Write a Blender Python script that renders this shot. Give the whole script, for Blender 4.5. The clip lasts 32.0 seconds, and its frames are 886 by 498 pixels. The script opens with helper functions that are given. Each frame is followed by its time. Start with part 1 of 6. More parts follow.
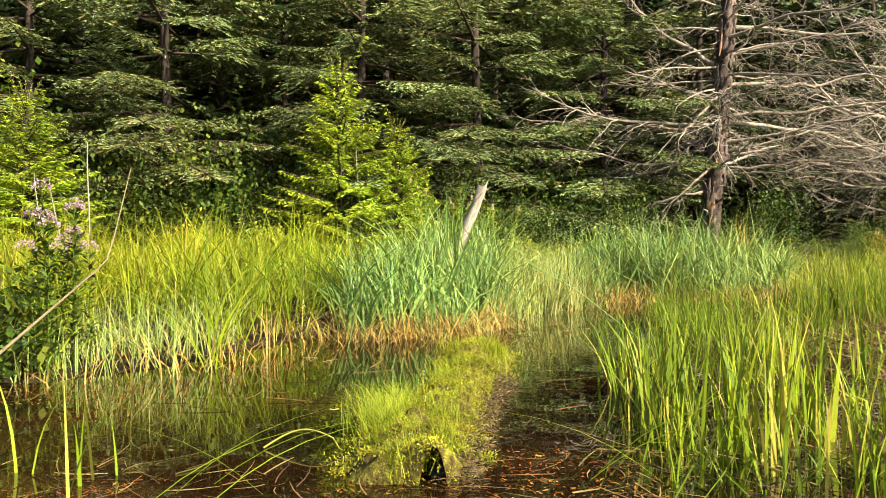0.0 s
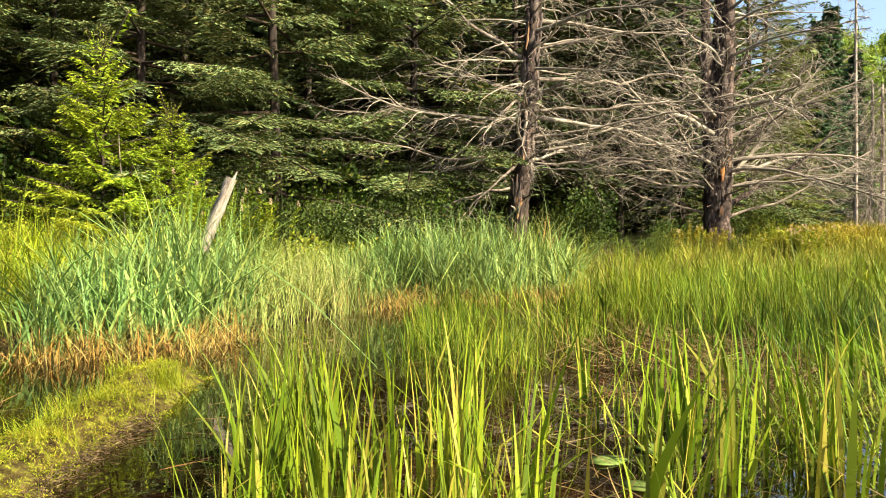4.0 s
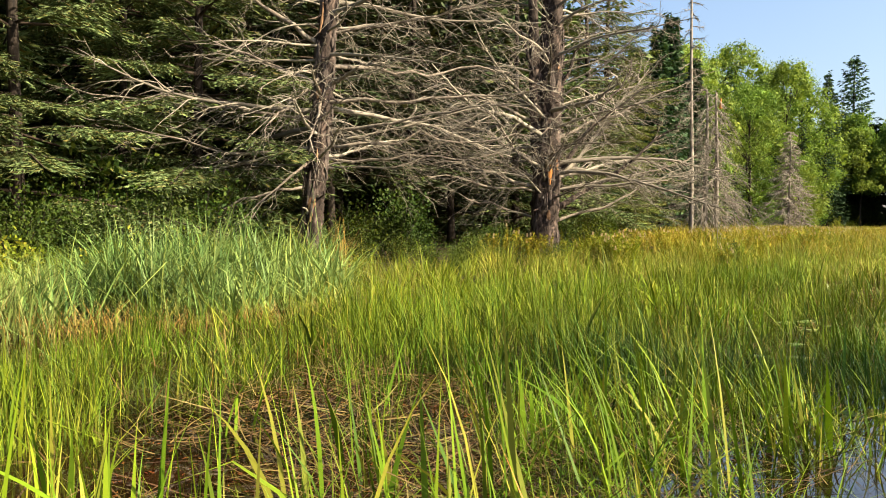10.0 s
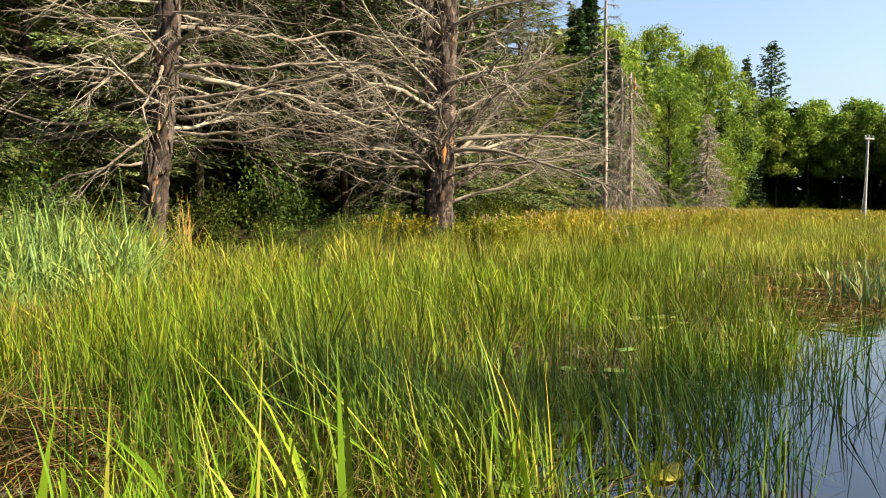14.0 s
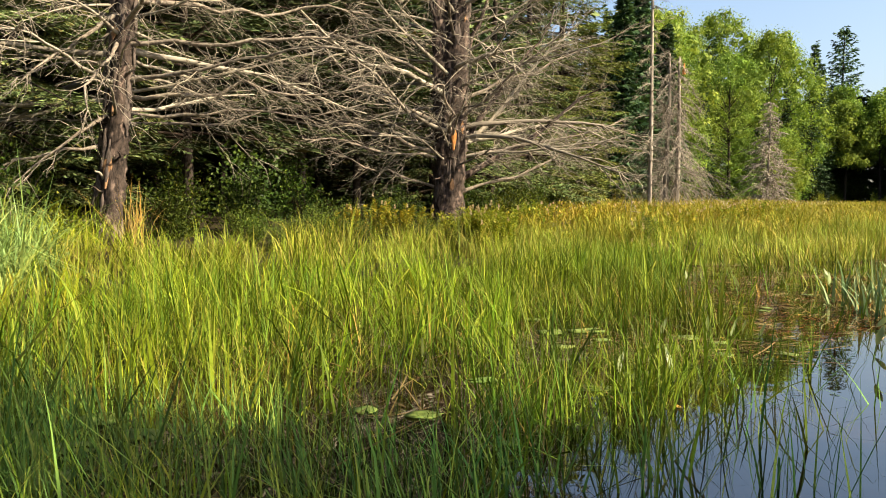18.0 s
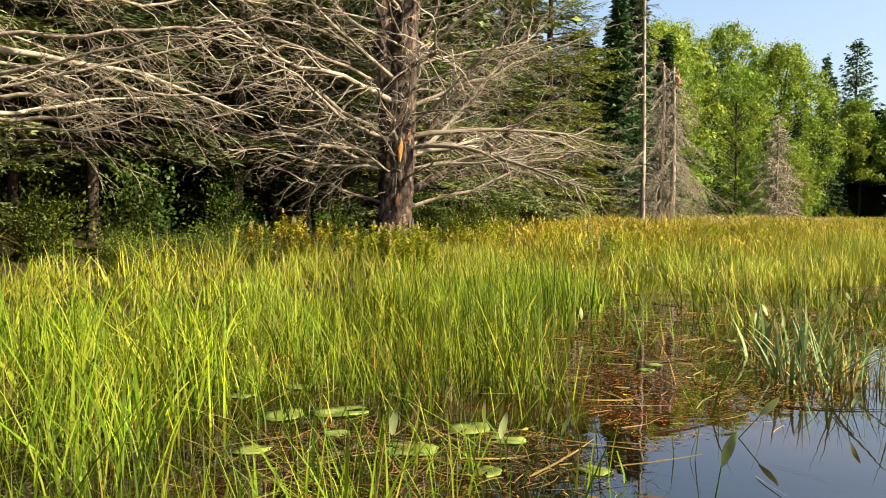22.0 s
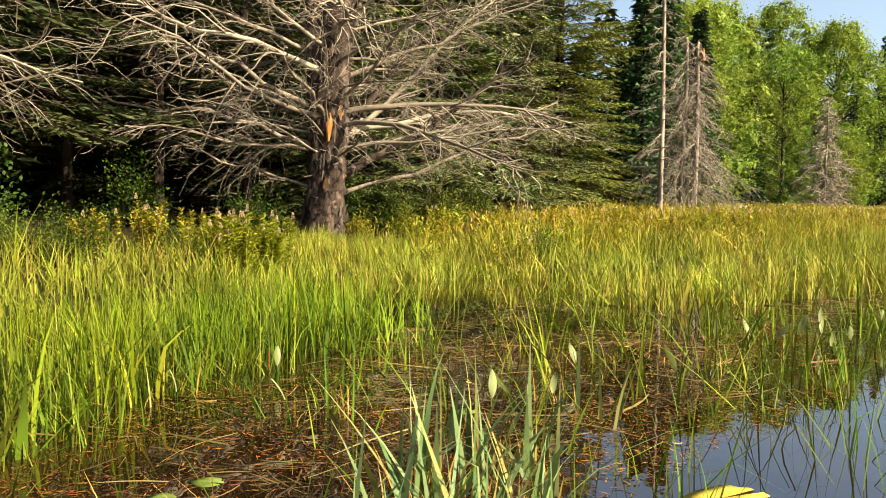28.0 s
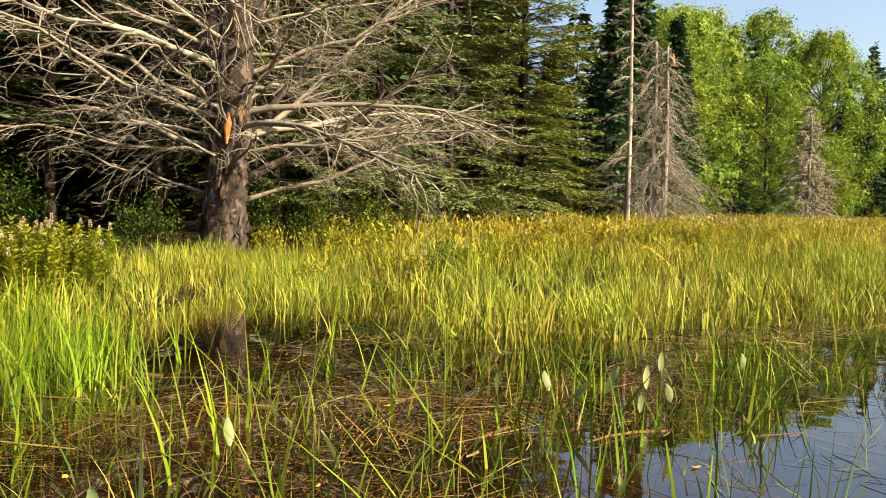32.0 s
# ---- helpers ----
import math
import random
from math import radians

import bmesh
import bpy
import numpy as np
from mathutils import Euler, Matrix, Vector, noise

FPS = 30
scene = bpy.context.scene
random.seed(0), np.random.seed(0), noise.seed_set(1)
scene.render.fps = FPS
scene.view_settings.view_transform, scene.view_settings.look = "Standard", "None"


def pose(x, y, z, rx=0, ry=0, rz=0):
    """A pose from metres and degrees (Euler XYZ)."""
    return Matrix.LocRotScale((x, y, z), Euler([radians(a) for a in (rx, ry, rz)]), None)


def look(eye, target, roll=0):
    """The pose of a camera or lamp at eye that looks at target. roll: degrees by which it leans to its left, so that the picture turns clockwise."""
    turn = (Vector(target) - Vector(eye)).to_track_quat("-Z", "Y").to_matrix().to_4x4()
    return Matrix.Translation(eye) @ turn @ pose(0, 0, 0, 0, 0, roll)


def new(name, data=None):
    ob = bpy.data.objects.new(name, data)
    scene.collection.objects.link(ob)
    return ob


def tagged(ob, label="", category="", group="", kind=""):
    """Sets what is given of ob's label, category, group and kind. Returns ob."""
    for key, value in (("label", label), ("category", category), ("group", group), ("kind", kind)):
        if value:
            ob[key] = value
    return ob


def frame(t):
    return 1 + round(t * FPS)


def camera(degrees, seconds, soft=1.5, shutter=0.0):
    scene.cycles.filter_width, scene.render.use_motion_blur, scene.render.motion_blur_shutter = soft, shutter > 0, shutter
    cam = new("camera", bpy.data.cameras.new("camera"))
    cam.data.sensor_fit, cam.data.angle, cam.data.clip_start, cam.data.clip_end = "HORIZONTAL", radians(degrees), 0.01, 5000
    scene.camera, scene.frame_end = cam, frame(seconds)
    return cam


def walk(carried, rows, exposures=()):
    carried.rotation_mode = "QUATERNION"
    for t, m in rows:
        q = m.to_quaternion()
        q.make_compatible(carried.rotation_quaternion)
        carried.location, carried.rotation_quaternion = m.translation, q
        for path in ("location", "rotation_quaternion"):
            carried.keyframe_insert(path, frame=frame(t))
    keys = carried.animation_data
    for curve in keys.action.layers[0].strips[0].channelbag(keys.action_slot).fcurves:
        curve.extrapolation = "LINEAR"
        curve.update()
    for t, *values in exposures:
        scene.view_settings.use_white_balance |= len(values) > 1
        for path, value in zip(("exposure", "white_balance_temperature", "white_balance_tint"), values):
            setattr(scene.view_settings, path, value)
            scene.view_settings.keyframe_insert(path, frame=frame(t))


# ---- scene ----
cam = camera(56.4, 32.0, soft=1.05)
METRES, EYE, TILT, LEAN, TURN = 15.0, 0.86, -0.85, 0.5, 0.0
ROWS = [
    (0.0, 0.0, 0.0, 0.0, 0.0, 0.0, -0.0),
    (0.5, 0.0065, 0.0062, 0.0003, -0.6, 0.09, 0.05),
    (1.0, 0.0143, 0.0134, 0.0004, -1.91, 0.15, 0.11),
    (1.5, 0.0231, 0.0214, 0.0008, -3.82, -0.01, 0.16),
    (2.0, 0.0326, 0.0292, 0.0012, -5.84, -0.06, 0.15),
    (2.5, 0.0422, 0.0369, 0.0015, -7.48, 0.06, 0.16),
    (3.0, 0.0507, 0.044, 0.0017, -8.62, -0.08, 0.15),
    (3.5, 0.0598, 0.0517, 0.002, -9.58, -0.31, 0.13),
    (4.0, 0.0692, 0.0583, 0.0026, -10.28, -0.3, 0.09),
    (4.5, 0.0787, 0.0655, 0.0031, -10.83, -0.17, 0.07),
    (6.5, 0.1117, 0.093, 0.0033, -12.32, -0.96, 0.18),
    (7.0, 0.1211, 0.1003, 0.0034, -13.34, -1.08, 0.24),
    (7.5, 0.1317, 0.1076, 0.0038, -14.76, -0.53, 0.27),
    (8.0, 0.1436, 0.1151, 0.0042, -16.55, -0.23, 0.29),
    (8.5, 0.1557, 0.1229, 0.0048, -18.22, 0.1, 0.26),
    (9.0, 0.1672, 0.1308, 0.0049, -19.3, -0.2, 0.17),
    (9.5, 0.1781, 0.1373, 0.0054, -19.28, -0.07, 0.15),
    (10.0, 0.1881, 0.1435, 0.006, -19.24, -0.1, 0.04),
    (10.5, 0.1981, 0.1489, 0.0063, -19.22, -0.24, -0.04),
    (11.0, 0.2084, 0.1552, 0.0059, -19.3, -0.38, -0.11),
    (11.5, 0.2179, 0.1599, 0.0068, -19.5, -0.74, -0.19),
    (12.0, 0.2271, 0.1657, 0.0065, -19.99, -1.09, -0.17),
    (12.5, 0.2385, 0.1733, 0.0063, -21.15, -1.47, -0.06),
    (13.0, 0.2537, 0.1815, 0.0066, -22.23, -1.47, 0.04),
    (13.5, 0.2718, 0.1894, 0.0073, -23.25, -1.57, 0.12),
    (14.0, 0.2897, 0.1984, 0.0073, -23.9, -1.38, 0.1),
    (14.5, 0.3067, 0.2052, 0.0082, -24.5, -1.04, -0.01),
    (16.5, 0.3605, 0.2208, 0.009, -21.39, -0.19, -0.25),
    (17.0, 0.375, 0.2276, 0.0088, -20.42, -0.9, -0.28),
    (17.5, 0.3888, 0.2347, 0.008, -20.03, -1.82, -0.38),
    (18.0, 0.4026, 0.2399, 0.0082, -19.59, -2.04, -0.38),
    (18.5, 0.4162, 0.2476, 0.0082, -19.16, -2.22, -0.33),
    (19.0, 0.4308, 0.2574, 0.0086, -18.83, -2.38, -0.23),
    (19.5, 0.4483, 0.269, 0.0092, -19.07, -2.32, -0.14),
    (20.0, 0.4687, 0.2809, 0.01, -19.43, -1.98, -0.04),
    (20.5, 0.4887, 0.2927, 0.011, -19.61, -1.68, -0.06),
    (21.0, 0.5079, 0.3038, 0.0117, -19.8, -1.26, -0.16),
    (21.5, 0.5257, 0.3145, 0.012, -19.63, -0.92, -0.27),
    (22.0, 0.5427, 0.3239, 0.0123, -18.53, -0.93, -0.35),
    (22.5, 0.5595, 0.3335, 0.0129, -16.95, -0.88, -0.43),
    (23.0, 0.5759, 0.3427, 0.0135, -15.42, -0.92, -0.46),
    (23.5, 0.5906, 0.3519, 0.0135, -14.44, -1.57, -0.5),
    (24.0, 0.6071, 0.3606, 0.0141, -13.81, -1.39, -0.48),
    (24.5, 0.624, 0.3697, 0.0148, -13.55, -1.22, -0.48),
    (26.5, 0.6903, 0.3995, 0.0182, -13.87, -1.9, -0.76),
    (27.0, 0.7071, 0.4096, 0.0183, -14.32, -2.21, -0.81),
    (27.5, 0.7238, 0.4189, 0.0188, -14.7, -2.32, -0.8),
    (28.0, 0.7406, 0.428, 0.0196, -14.83, -1.96, -0.8),
    (28.5, 0.7574, 0.4372, 0.0204, -14.85, -1.38, -0.84),
    (29.0, 0.7734, 0.4462, 0.021, -14.89, -1.3, -0.9),
    (29.5, 0.7888, 0.4546, 0.0214, -14.86, -1.27, -0.95),
    (30.0, 0.8041, 0.4625, 0.0218, -14.84, -1.27, -0.99),
    (30.5, 0.8197, 0.4705, 0.0227, -14.83, -1.36, -1.02),
    (31.0, 0.8342, 0.4789, 0.0229, -14.83, -1.36, -1.05),
    (31.5, 0.8488, 0.486, 0.0235, -14.98, -1.36, -1.09),
    (32.0, 0.8631, 0.4933, 0.024, -15.18, -1.34, -1.11),
]
walk(cam, [(t, pose(0, 0, EYE, TILT, LEAN, TURN) @ pose(METRES * x, METRES * y, METRES * z, 90 + pitch, roll, yaw)) for t, x, y, z, yaw, pitch, roll in ROWS],
     exposures=[(0.0, 2.37, 6250, 10), (4.0, 2.29, 6350, 10), (9.0, 2.02, 6400, 10), (17.0, 2.01, 6500, 10), (24.0, 2.11, 6850, 10), (32.0, 2.05, 6950, 10)])

# ---- world, sun ----
SUN_TO = Vector((0.76, -0.62, 0.66)).normalized()
world = bpy.data.worlds.new("sky")
scene.world = world
world.use_nodes = True
wn = world.node_tree.nodes
sky = wn.new("ShaderNodeTexSky")
sky.sky_type, sky.sun_disc = "NISHITA", False
sky.sun_elevation = math.asin(SUN_TO.z)
sky.sun_rotation = math.atan2(SUN_TO.x, SUN_TO.y)
sky.air_density, sky.dust_density, sky.ozone_density = 1.0, 3.1, 1.5
wn["Background"].inputs[1].default_value = 0.066
world.node_tree.links.new(sky.outputs[0], wn["Background"].inputs[0])
sun = new("sun", bpy.data.lights.new("sun", "SUN"))
sun.data.energy, sun.data.angle, sun.data.color = 5.0, radians(0.5), (1.0, 0.88, 0.66)
sun.matrix_world = look(SUN_TO * 60, (0, 0, 0))

rng = np.random.default_rng(11)


# ---- mesh making ----
class Soup:
    """Collects points and faces and links them as one mesh."""

    def __init__(self):
        self.v, self.q, self.t, self.n = [], [], [], 0

    def add(self, v, quads=None, tris=None):
        v = np.asarray(v, float).reshape(-1, 3)
        if quads is not None and len(quads):
            self.q.append(np.asarray(quads).reshape(-1, 4) + self.n)
        if tris is not None and len(tris):
            self.t.append(np.asarray(tris).reshape(-1, 3) + self.n)
        self.v.append(v)
        self.n += len(v)

    def blades(self, p, h, w, az, lean, bend, seg=3, fold=None):
        """Tapered ribbons from p: height, width, heading, lean and bend."""
        n = len(p)
        if n == 0:
            return
        u = np.linspace(0, 1, seg + 1)
        d = np.stack([np.cos(az), np.sin(az), np.zeros(n)], 1)
        side_az = az + np.pi / 2 + rng.normal(0, 0.5, n)
        s = np.stack([np.cos(side_az), np.sin(side_az), np.zeros(n)], 1)
        off = lean[:, None] * u + bend[:, None] * u ** 2.4
        up = u * np.ones((n, 1)) - 0.45 * np.clip(bend, 0, 2)[:, None] * u ** 3
        if fold is not None:
            k = np.clip(u - fold[:, None], 0, 1)
            up = up - 1.6 * k
            off = off + 0.9 * k
        mid = p[:, None, :] + d[:, None, :] * (off * h[:, None])[..., None]
        mid[..., 2] += up * h[:, None]
        wid = (w[:, None] * np.clip(1.06 - u ** 1.8, 0.06, 1) * (0.75 + 0.5 * np.sin(np.pi * np.clip(u + .1, 0, 1))))[..., None] * 0.5
        v = np.stack([mid - s[:, None, :] * wid, mid + s[:, None, :] * wid], 2).reshape(n, -1, 3)
        k = 2 * (seg + 1)
        j = np.arange(seg) * 2
        f = np.stack([j, j + 1, j + 3, j + 2], 1)
        self.add(v, (f[None] + (np.arange(n) * k)[:, None, None]))

    def leaves(self, p, d, nrm, ln, wd, fold=0.15):
        """Pointed leaves: base p, heading d, face nrm."""
        n = len(p)
        if n == 0:
            return
        d = d / np.maximum(np.linalg.norm(d, axis=1, keepdims=True), 1e-6)
        s = np.cross(d, nrm)
        s /= np.maximum(np.linalg.norm(s, axis=1, keepdims=True), 1e-6)
        up = np.cross(s, d)
        ln, wd = ln[:, None], wd[:, None]
        m = p + d * ln * 0.45
        v = np.stack([p, m + s * wd * .5 + up * wd * fold, p + d * ln, m - s * wd * .5 + up * wd * fold], 1)
        self.add(v, np.arange(4 * n).reshape(n, 4))

    def tubes(self, P, R, sides=4):
        """n tubes of k rings."""
        n, k = R.shape
        if n == 0:
            return
        T = np.gradient(P, axis=1)
        T /= np.maximum(np.linalg.norm(T, axis=2, keepdims=True), 1e-9)
        ref = np.where(np.abs(T[:, :1, 2:3]) > 0.8, np.array([1., 0, 0]), np.array([0, 0, 1.]))
        A = np.cross(T, np.broadcast_to(ref, T.shape))
        A /= np.maximum(np.linalg.norm(A, axis=2, keepdims=True), 1e-9)
        B = np.cross(T, A)
        a = np.arange(sides) * 2 * np.pi / sides
        ring = A[:, :, None, :] * np.cos(a)[:, None] + B[:, :, None, :] * np.sin(a)[:, None]
        v = P[:, :, None, :] + ring * R[:, :, None, None]
        i, j = np.meshgrid(np.arange(k - 1), np.arange(sides), indexing="ij")
        jn = (j + 1) % sides
        f = np.stack([i * sides + j, i * sides + jn, (i + 1) * sides + jn, (i + 1) * sides + j], -1).reshape(-1, 4)
        self.add(v, f[None] + (np.arange(n) * k * sides)[:, None, None])

    def mesh(self, name, material, smooth=False):
        me = bpy.data.meshes.new(name)
        v = np.concatenate(self.v) if self.v else np.zeros((0, 3))
        q = np.concatenate(self.q) if self.q else np.zeros((0, 4), int)
        t = np.concatenate(self.t) if self.t else np.zeros((0, 3), int)
        me.vertices.add(len(v))
        me.vertices.foreach_set("co", v.astype(np.float32).ravel())
        me.loops.add(q.size + t.size)
        me.loops.foreach_set("vertex_index", np.concatenate([q.ravel(), t.ravel()]).astype(np.int32))
        me.polygons.add(len(q) + len(t))
        me.polygons.foreach_set("loop_start", np.concatenate([np.arange(len(q)) * 4, q.size + np.arange(len(t)) * 3]).astype(np.int32))
        if smooth:
            me.polygons.foreach_set("use_smooth", np.ones(len(q) + len(t), bool))
        me.materials.append(material)
        me.update(calc_edges=True)
        return me


def thing(name, label, category, at=(0, 0, 0), group="", kind=""):
    ob = new(name)
    ob.empty_display_size = 0.1
    ob.location = at
    return tagged(ob, label, category, group, kind)


def part(name, mesh, parent, label="", m=None, kind=""):
    ob = new(name, mesh)
    ob.parent = parent
    if m is not None:
        ob.matrix_basis = m
    return tagged(ob, label, kind=kind)


def stuff(name, soup, material, label, category):
    ob = new(name, soup.mesh(name, material))
    return tagged(ob, label, category, kind="stuff")


def vnoise(x, y, s, seed=0):
    """Smooth value noise in 0..1."""
    x, y = np.asarray(x) / s + 1000, np.asarray(y) / s + 1000
    i, j = np.floor(x).astype(int), np.floor(y).astype(int)
    fx, fy = x - i, y - j
    fx, fy = fx * fx * (3 - 2 * fx), fy * fy * (3 - 2 * fy)

    def h(a, b):
        q = np.sin(a * 127.1 + b * 311.7 + seed * 74.7) * 43758.5453
        return q - np.floor(q)
    return (h(i, j) * (1 - fx) + h(i + 1, j) * fx) * (1 - fy) + (h(i, j + 1) * (1 - fx) + h(i + 1, j + 1) * fx) * fy


def inside(poly, x, y):
    r = np.zeros(len(x), bool)
    for (x0, y0), (x1, y1) in zip(poly, poly[1:] + poly[:1]):
        c = ((y0 > y) != (y1 > y)) & (x < (x1 - x0) * (y - y0) / (y1 - y0 + 1e-12) + x0)
        r ^= c
    return r


def scatter(poly, per_m2, clump=0.0, scale=0.8, seed=0):
    """Places inside a polygon, thinned by noise."""
    a = np.array(poly)
    lo, hi = a.min(0), a.max(0)
    n = int(per_m2 * (hi - lo).prod())
    p = lo + rng.random((n, 2)) * (hi - lo)
    keep = inside(poly, p[:, 0], p[:, 1])
    if clump:
        keep &= vnoise(p[:, 0], p[:, 1], scale, seed) > clump * rng.uniform(0.5, 1.3, n)
    return p[keep]


# ---- materials ----
def shader(name):
    m = bpy.data.materials.new(name)
    m.use_nodes = True
    return m, m.node_tree.nodes, m.node_tree.links, m.node_tree.nodes["Principled BSDF"]


def ramp(nodes, stops):
    r = nodes.new("ShaderNodeValToRGB")
    e = r.color_ramp.elements
    while len(e) < len(stops):
        e.new(0.5)
    for k, (pos, c) in enumerate(stops):
        e[k].position, e[k].color = pos, (*c, 1)
    return r


def leaf_material(name, colours, rough=0.5, through_light=0.3, patch=1.5, spread=0.35, gloss=0.09):
    """Living leaves: colour differs leaf by leaf and patch by patch."""
    m, N, L, b = shader(name)
    geo = N.new("ShaderNodeNewGeometry")
    r = ramp(N, [((k + 0.5) / len(colours), c) for k, c in enumerate(colours)])
    L.new(geo.outputs["Random Per Island"], r.inputs[0])
    tex = N.new("ShaderNodeTexNoise")
    tex.inputs["Scale"].default_value = 1 / patch
    tex.inputs["Detail"].default_value = 3
    L.new(geo.outputs["Position"], tex.inputs["Vector"])
    mr = N.new("ShaderNodeMapRange")
    mr.inputs["From Min"].default_value, mr.inputs["From Max"].default_value = 0.3, 0.7
    mr.inputs["To Min"].default_value, mr.inputs["To Max"].default_value = 1 - spread, 1 + spread
    L.new(tex.outputs["Fac"], mr.inputs["Value"])
    hsv = N.new("ShaderNodeHueSaturation")
    tex2 = N.new("ShaderNodeTexNoise")
    tex2.inputs["Scale"].default_value, tex2.inputs["Detail"].default_value = 0.45 / patch, 4
    L.new(geo.outputs["Position"], tex2.inputs["Vector"])
    hue = N.new("ShaderNodeMapRange")
    hue.inputs["From Min"].default_value, hue.inputs["From Max"].default_value = 0.3, 0.7
    hue.inputs["To Min"].default_value, hue.inputs["To Max"].default_value = 0.525, 0.475
    L.new(tex2.outputs["Fac"], hue.inputs["Value"])
    L.new(hue.outputs[0], hsv.inputs["Hue"])
    L.new(r.outputs[0], hsv.inputs["Color"])
    L.new(mr.outputs[0], hsv.inputs["Value"])
    L.new(hsv.outputs[0], b.inputs["Base Color"])
    b.inputs["Roughness"].default_value = rough
    b.inputs["Specular IOR Level"].default_value = gloss
    tr = N.new("ShaderNodeBsdfTranslucent")
    warm = N.new("ShaderNodeMix")
    warm.data_type, warm.blend_type = "RGBA", "MULTIPLY"
    warm.inputs[0].default_value = 1.0
    L.new(hsv.outputs[0], warm.inputs[6])
    warm.inputs[7].default_value = (1.0, 1.0, 0.55, 1)
    L.new(warm.outputs[2], tr.inputs[0])
    mix = N.new("ShaderNodeMixShader")
    mix.inputs[0].default_value = through_light
    L.new(b.outputs[0], mix.inputs[1])
    L.new(tr.outputs[0], mix.inputs[2])
    L.new(mix.outputs[0], N["Material Output"].inputs[0])
    return m


def bark_material(name, dark, light, scale=9.0, stretch=0.22, bump=0.6, rough=0.9, patch=None, flake=1.3):
    """Furrowed or weathered wood, drawn out along z."""
    m, N, L, b = shader(name)
    co = N.new("ShaderNodeTexCoord")
    mp = N.new("ShaderNodeMapping")
    mp.inputs["Scale"].default_value = (1, 1, stretch)
    L.new(co.outputs["Object"], mp.inputs["Vector"])
    t1 = N.new("ShaderNodeTexNoise")
    t1.inputs["Scale"].default_value, t1.inputs["Detail"].default_value, t1.inputs["Roughness"].default_value = scale, 8, 0.7
    L.new(mp.outputs[0], t1.inputs["Vector"])
    t2 = N.new("ShaderNodeTexNoise")
    t2.inputs["Scale"].default_value, t2.inputs["Detail"].default_value = flake, 4
    L.new(mp.outputs[0] if flake > 2 else co.outputs["Object"], t2.inputs["Vector"])
    r = ramp(N, [(0.34, dark), (0.66, light)])
    L.new(t1.outputs["Fac"], r.inputs[0])
    out = r.outputs[0]
    if patch:
        r2 = ramp(N, [(0.56, (0, 0, 0)), (0.62, (1, 1, 1))])
        L.new(t2.outputs["Fac"], r2.inputs[0])
        mx = N.new("ShaderNodeMix")
        mx.data_type = "RGBA"
        L.new(r2.outputs[0], mx.inputs[0])
        L.new(out, mx.inputs[6])
        mx.inputs[7].default_value = (*patch, 1)
        out = mx.outputs[2]
    L.new(out, b.inputs["Base Color"])
    b.inputs["Roughness"].default_value = rough
    b.inputs["Specular IOR Level"].default_value = 0.2
    bp = N.new("ShaderNodeBump")
    bp.inputs["Strength"].default_value, bp.inputs["Distance"].default_value = bump, 0.03
    L.new(t1.outputs["Fac"], bp.inputs["Height"])
    L.new(bp.outputs[0], b.inputs["Normal"])
    return m


def twig_material(name, colours):
    m, N, L, b = shader(name)
    geo = N.new("ShaderNodeNewGeometry")
    r = ramp(N, [((k + 0.5) / len(colours), c) for k, c in enumerate(colours)])
    info = N.new("ShaderNodeObjectInfo")
    add = N.new("ShaderNodeMath")
    L.new(geo.outputs["Random Per Island"], add.inputs[0])
    L.new(info.outputs["Random"], add.inputs[1])
    part_of = N.new("ShaderNodeMath")
    part_of.operation = "FRACT"
    L.new(add.outputs[0], part_of.inputs[0])
    L.new(part_of.outputs[0], r.inputs[0])
    t = N.new("ShaderNodeTexNoise")
    t.inputs["Scale"].default_value, t.inputs["Detail"].default_value = 6, 5
    L.new(geo.outputs["Position"], t.inputs["Vector"])
    mx = N.new("ShaderNodeMix")
    mx.data_type, mx.blend_type = "RGBA", "MULTIPLY"
    mx.inputs[0].default_value = 0.8
    r2 = ramp(N, [(0.3, (0.55, 0.54, 0.53)), (0.65, (1, 1, 1))])
    L.new(t.outputs["Fac"], r2.inputs[0])
    L.new(r.outputs[0], mx.inputs[6])
    L.new(r2.outputs[0], mx.inputs[7])
    L.new(mx.outputs[2], b.inputs["Base Color"])
    b.inputs["Roughness"].default_value = 0.85
    b.inputs["Specular IOR Level"].default_value = 0.25
    return m


def soil_material(name, stops, scale):
    m, N, L, b = shader(name)
    co = N.new("ShaderNodeTexCoord")
    t = N.new("ShaderNodeTexNoise")
    t.inputs["Scale"].default_value, t.inputs["Detail"].default_value, t.inputs["Roughness"].default_value = scale, 10, 0.65
    L.new(co.outputs["Object"], t.inputs["Vector"])
    r = ramp(N, stops)
    L.new(t.outputs["Fac"], r.inputs[0])
    L.new(r.outputs[0], b.inputs["Base Color"])
    b.inputs["Roughness"].default_value = 0.95
    b.inputs["Specular IOR Level"].default_value = 0.08
    bp = N.new("ShaderNodeBump")
    bp.inputs["Distance"].default_value = 0.04
    L.new(t.outputs["Fac"], bp.inputs["Height"])
    L.new(bp.outputs[0], b.inputs["Normal"])
    return m


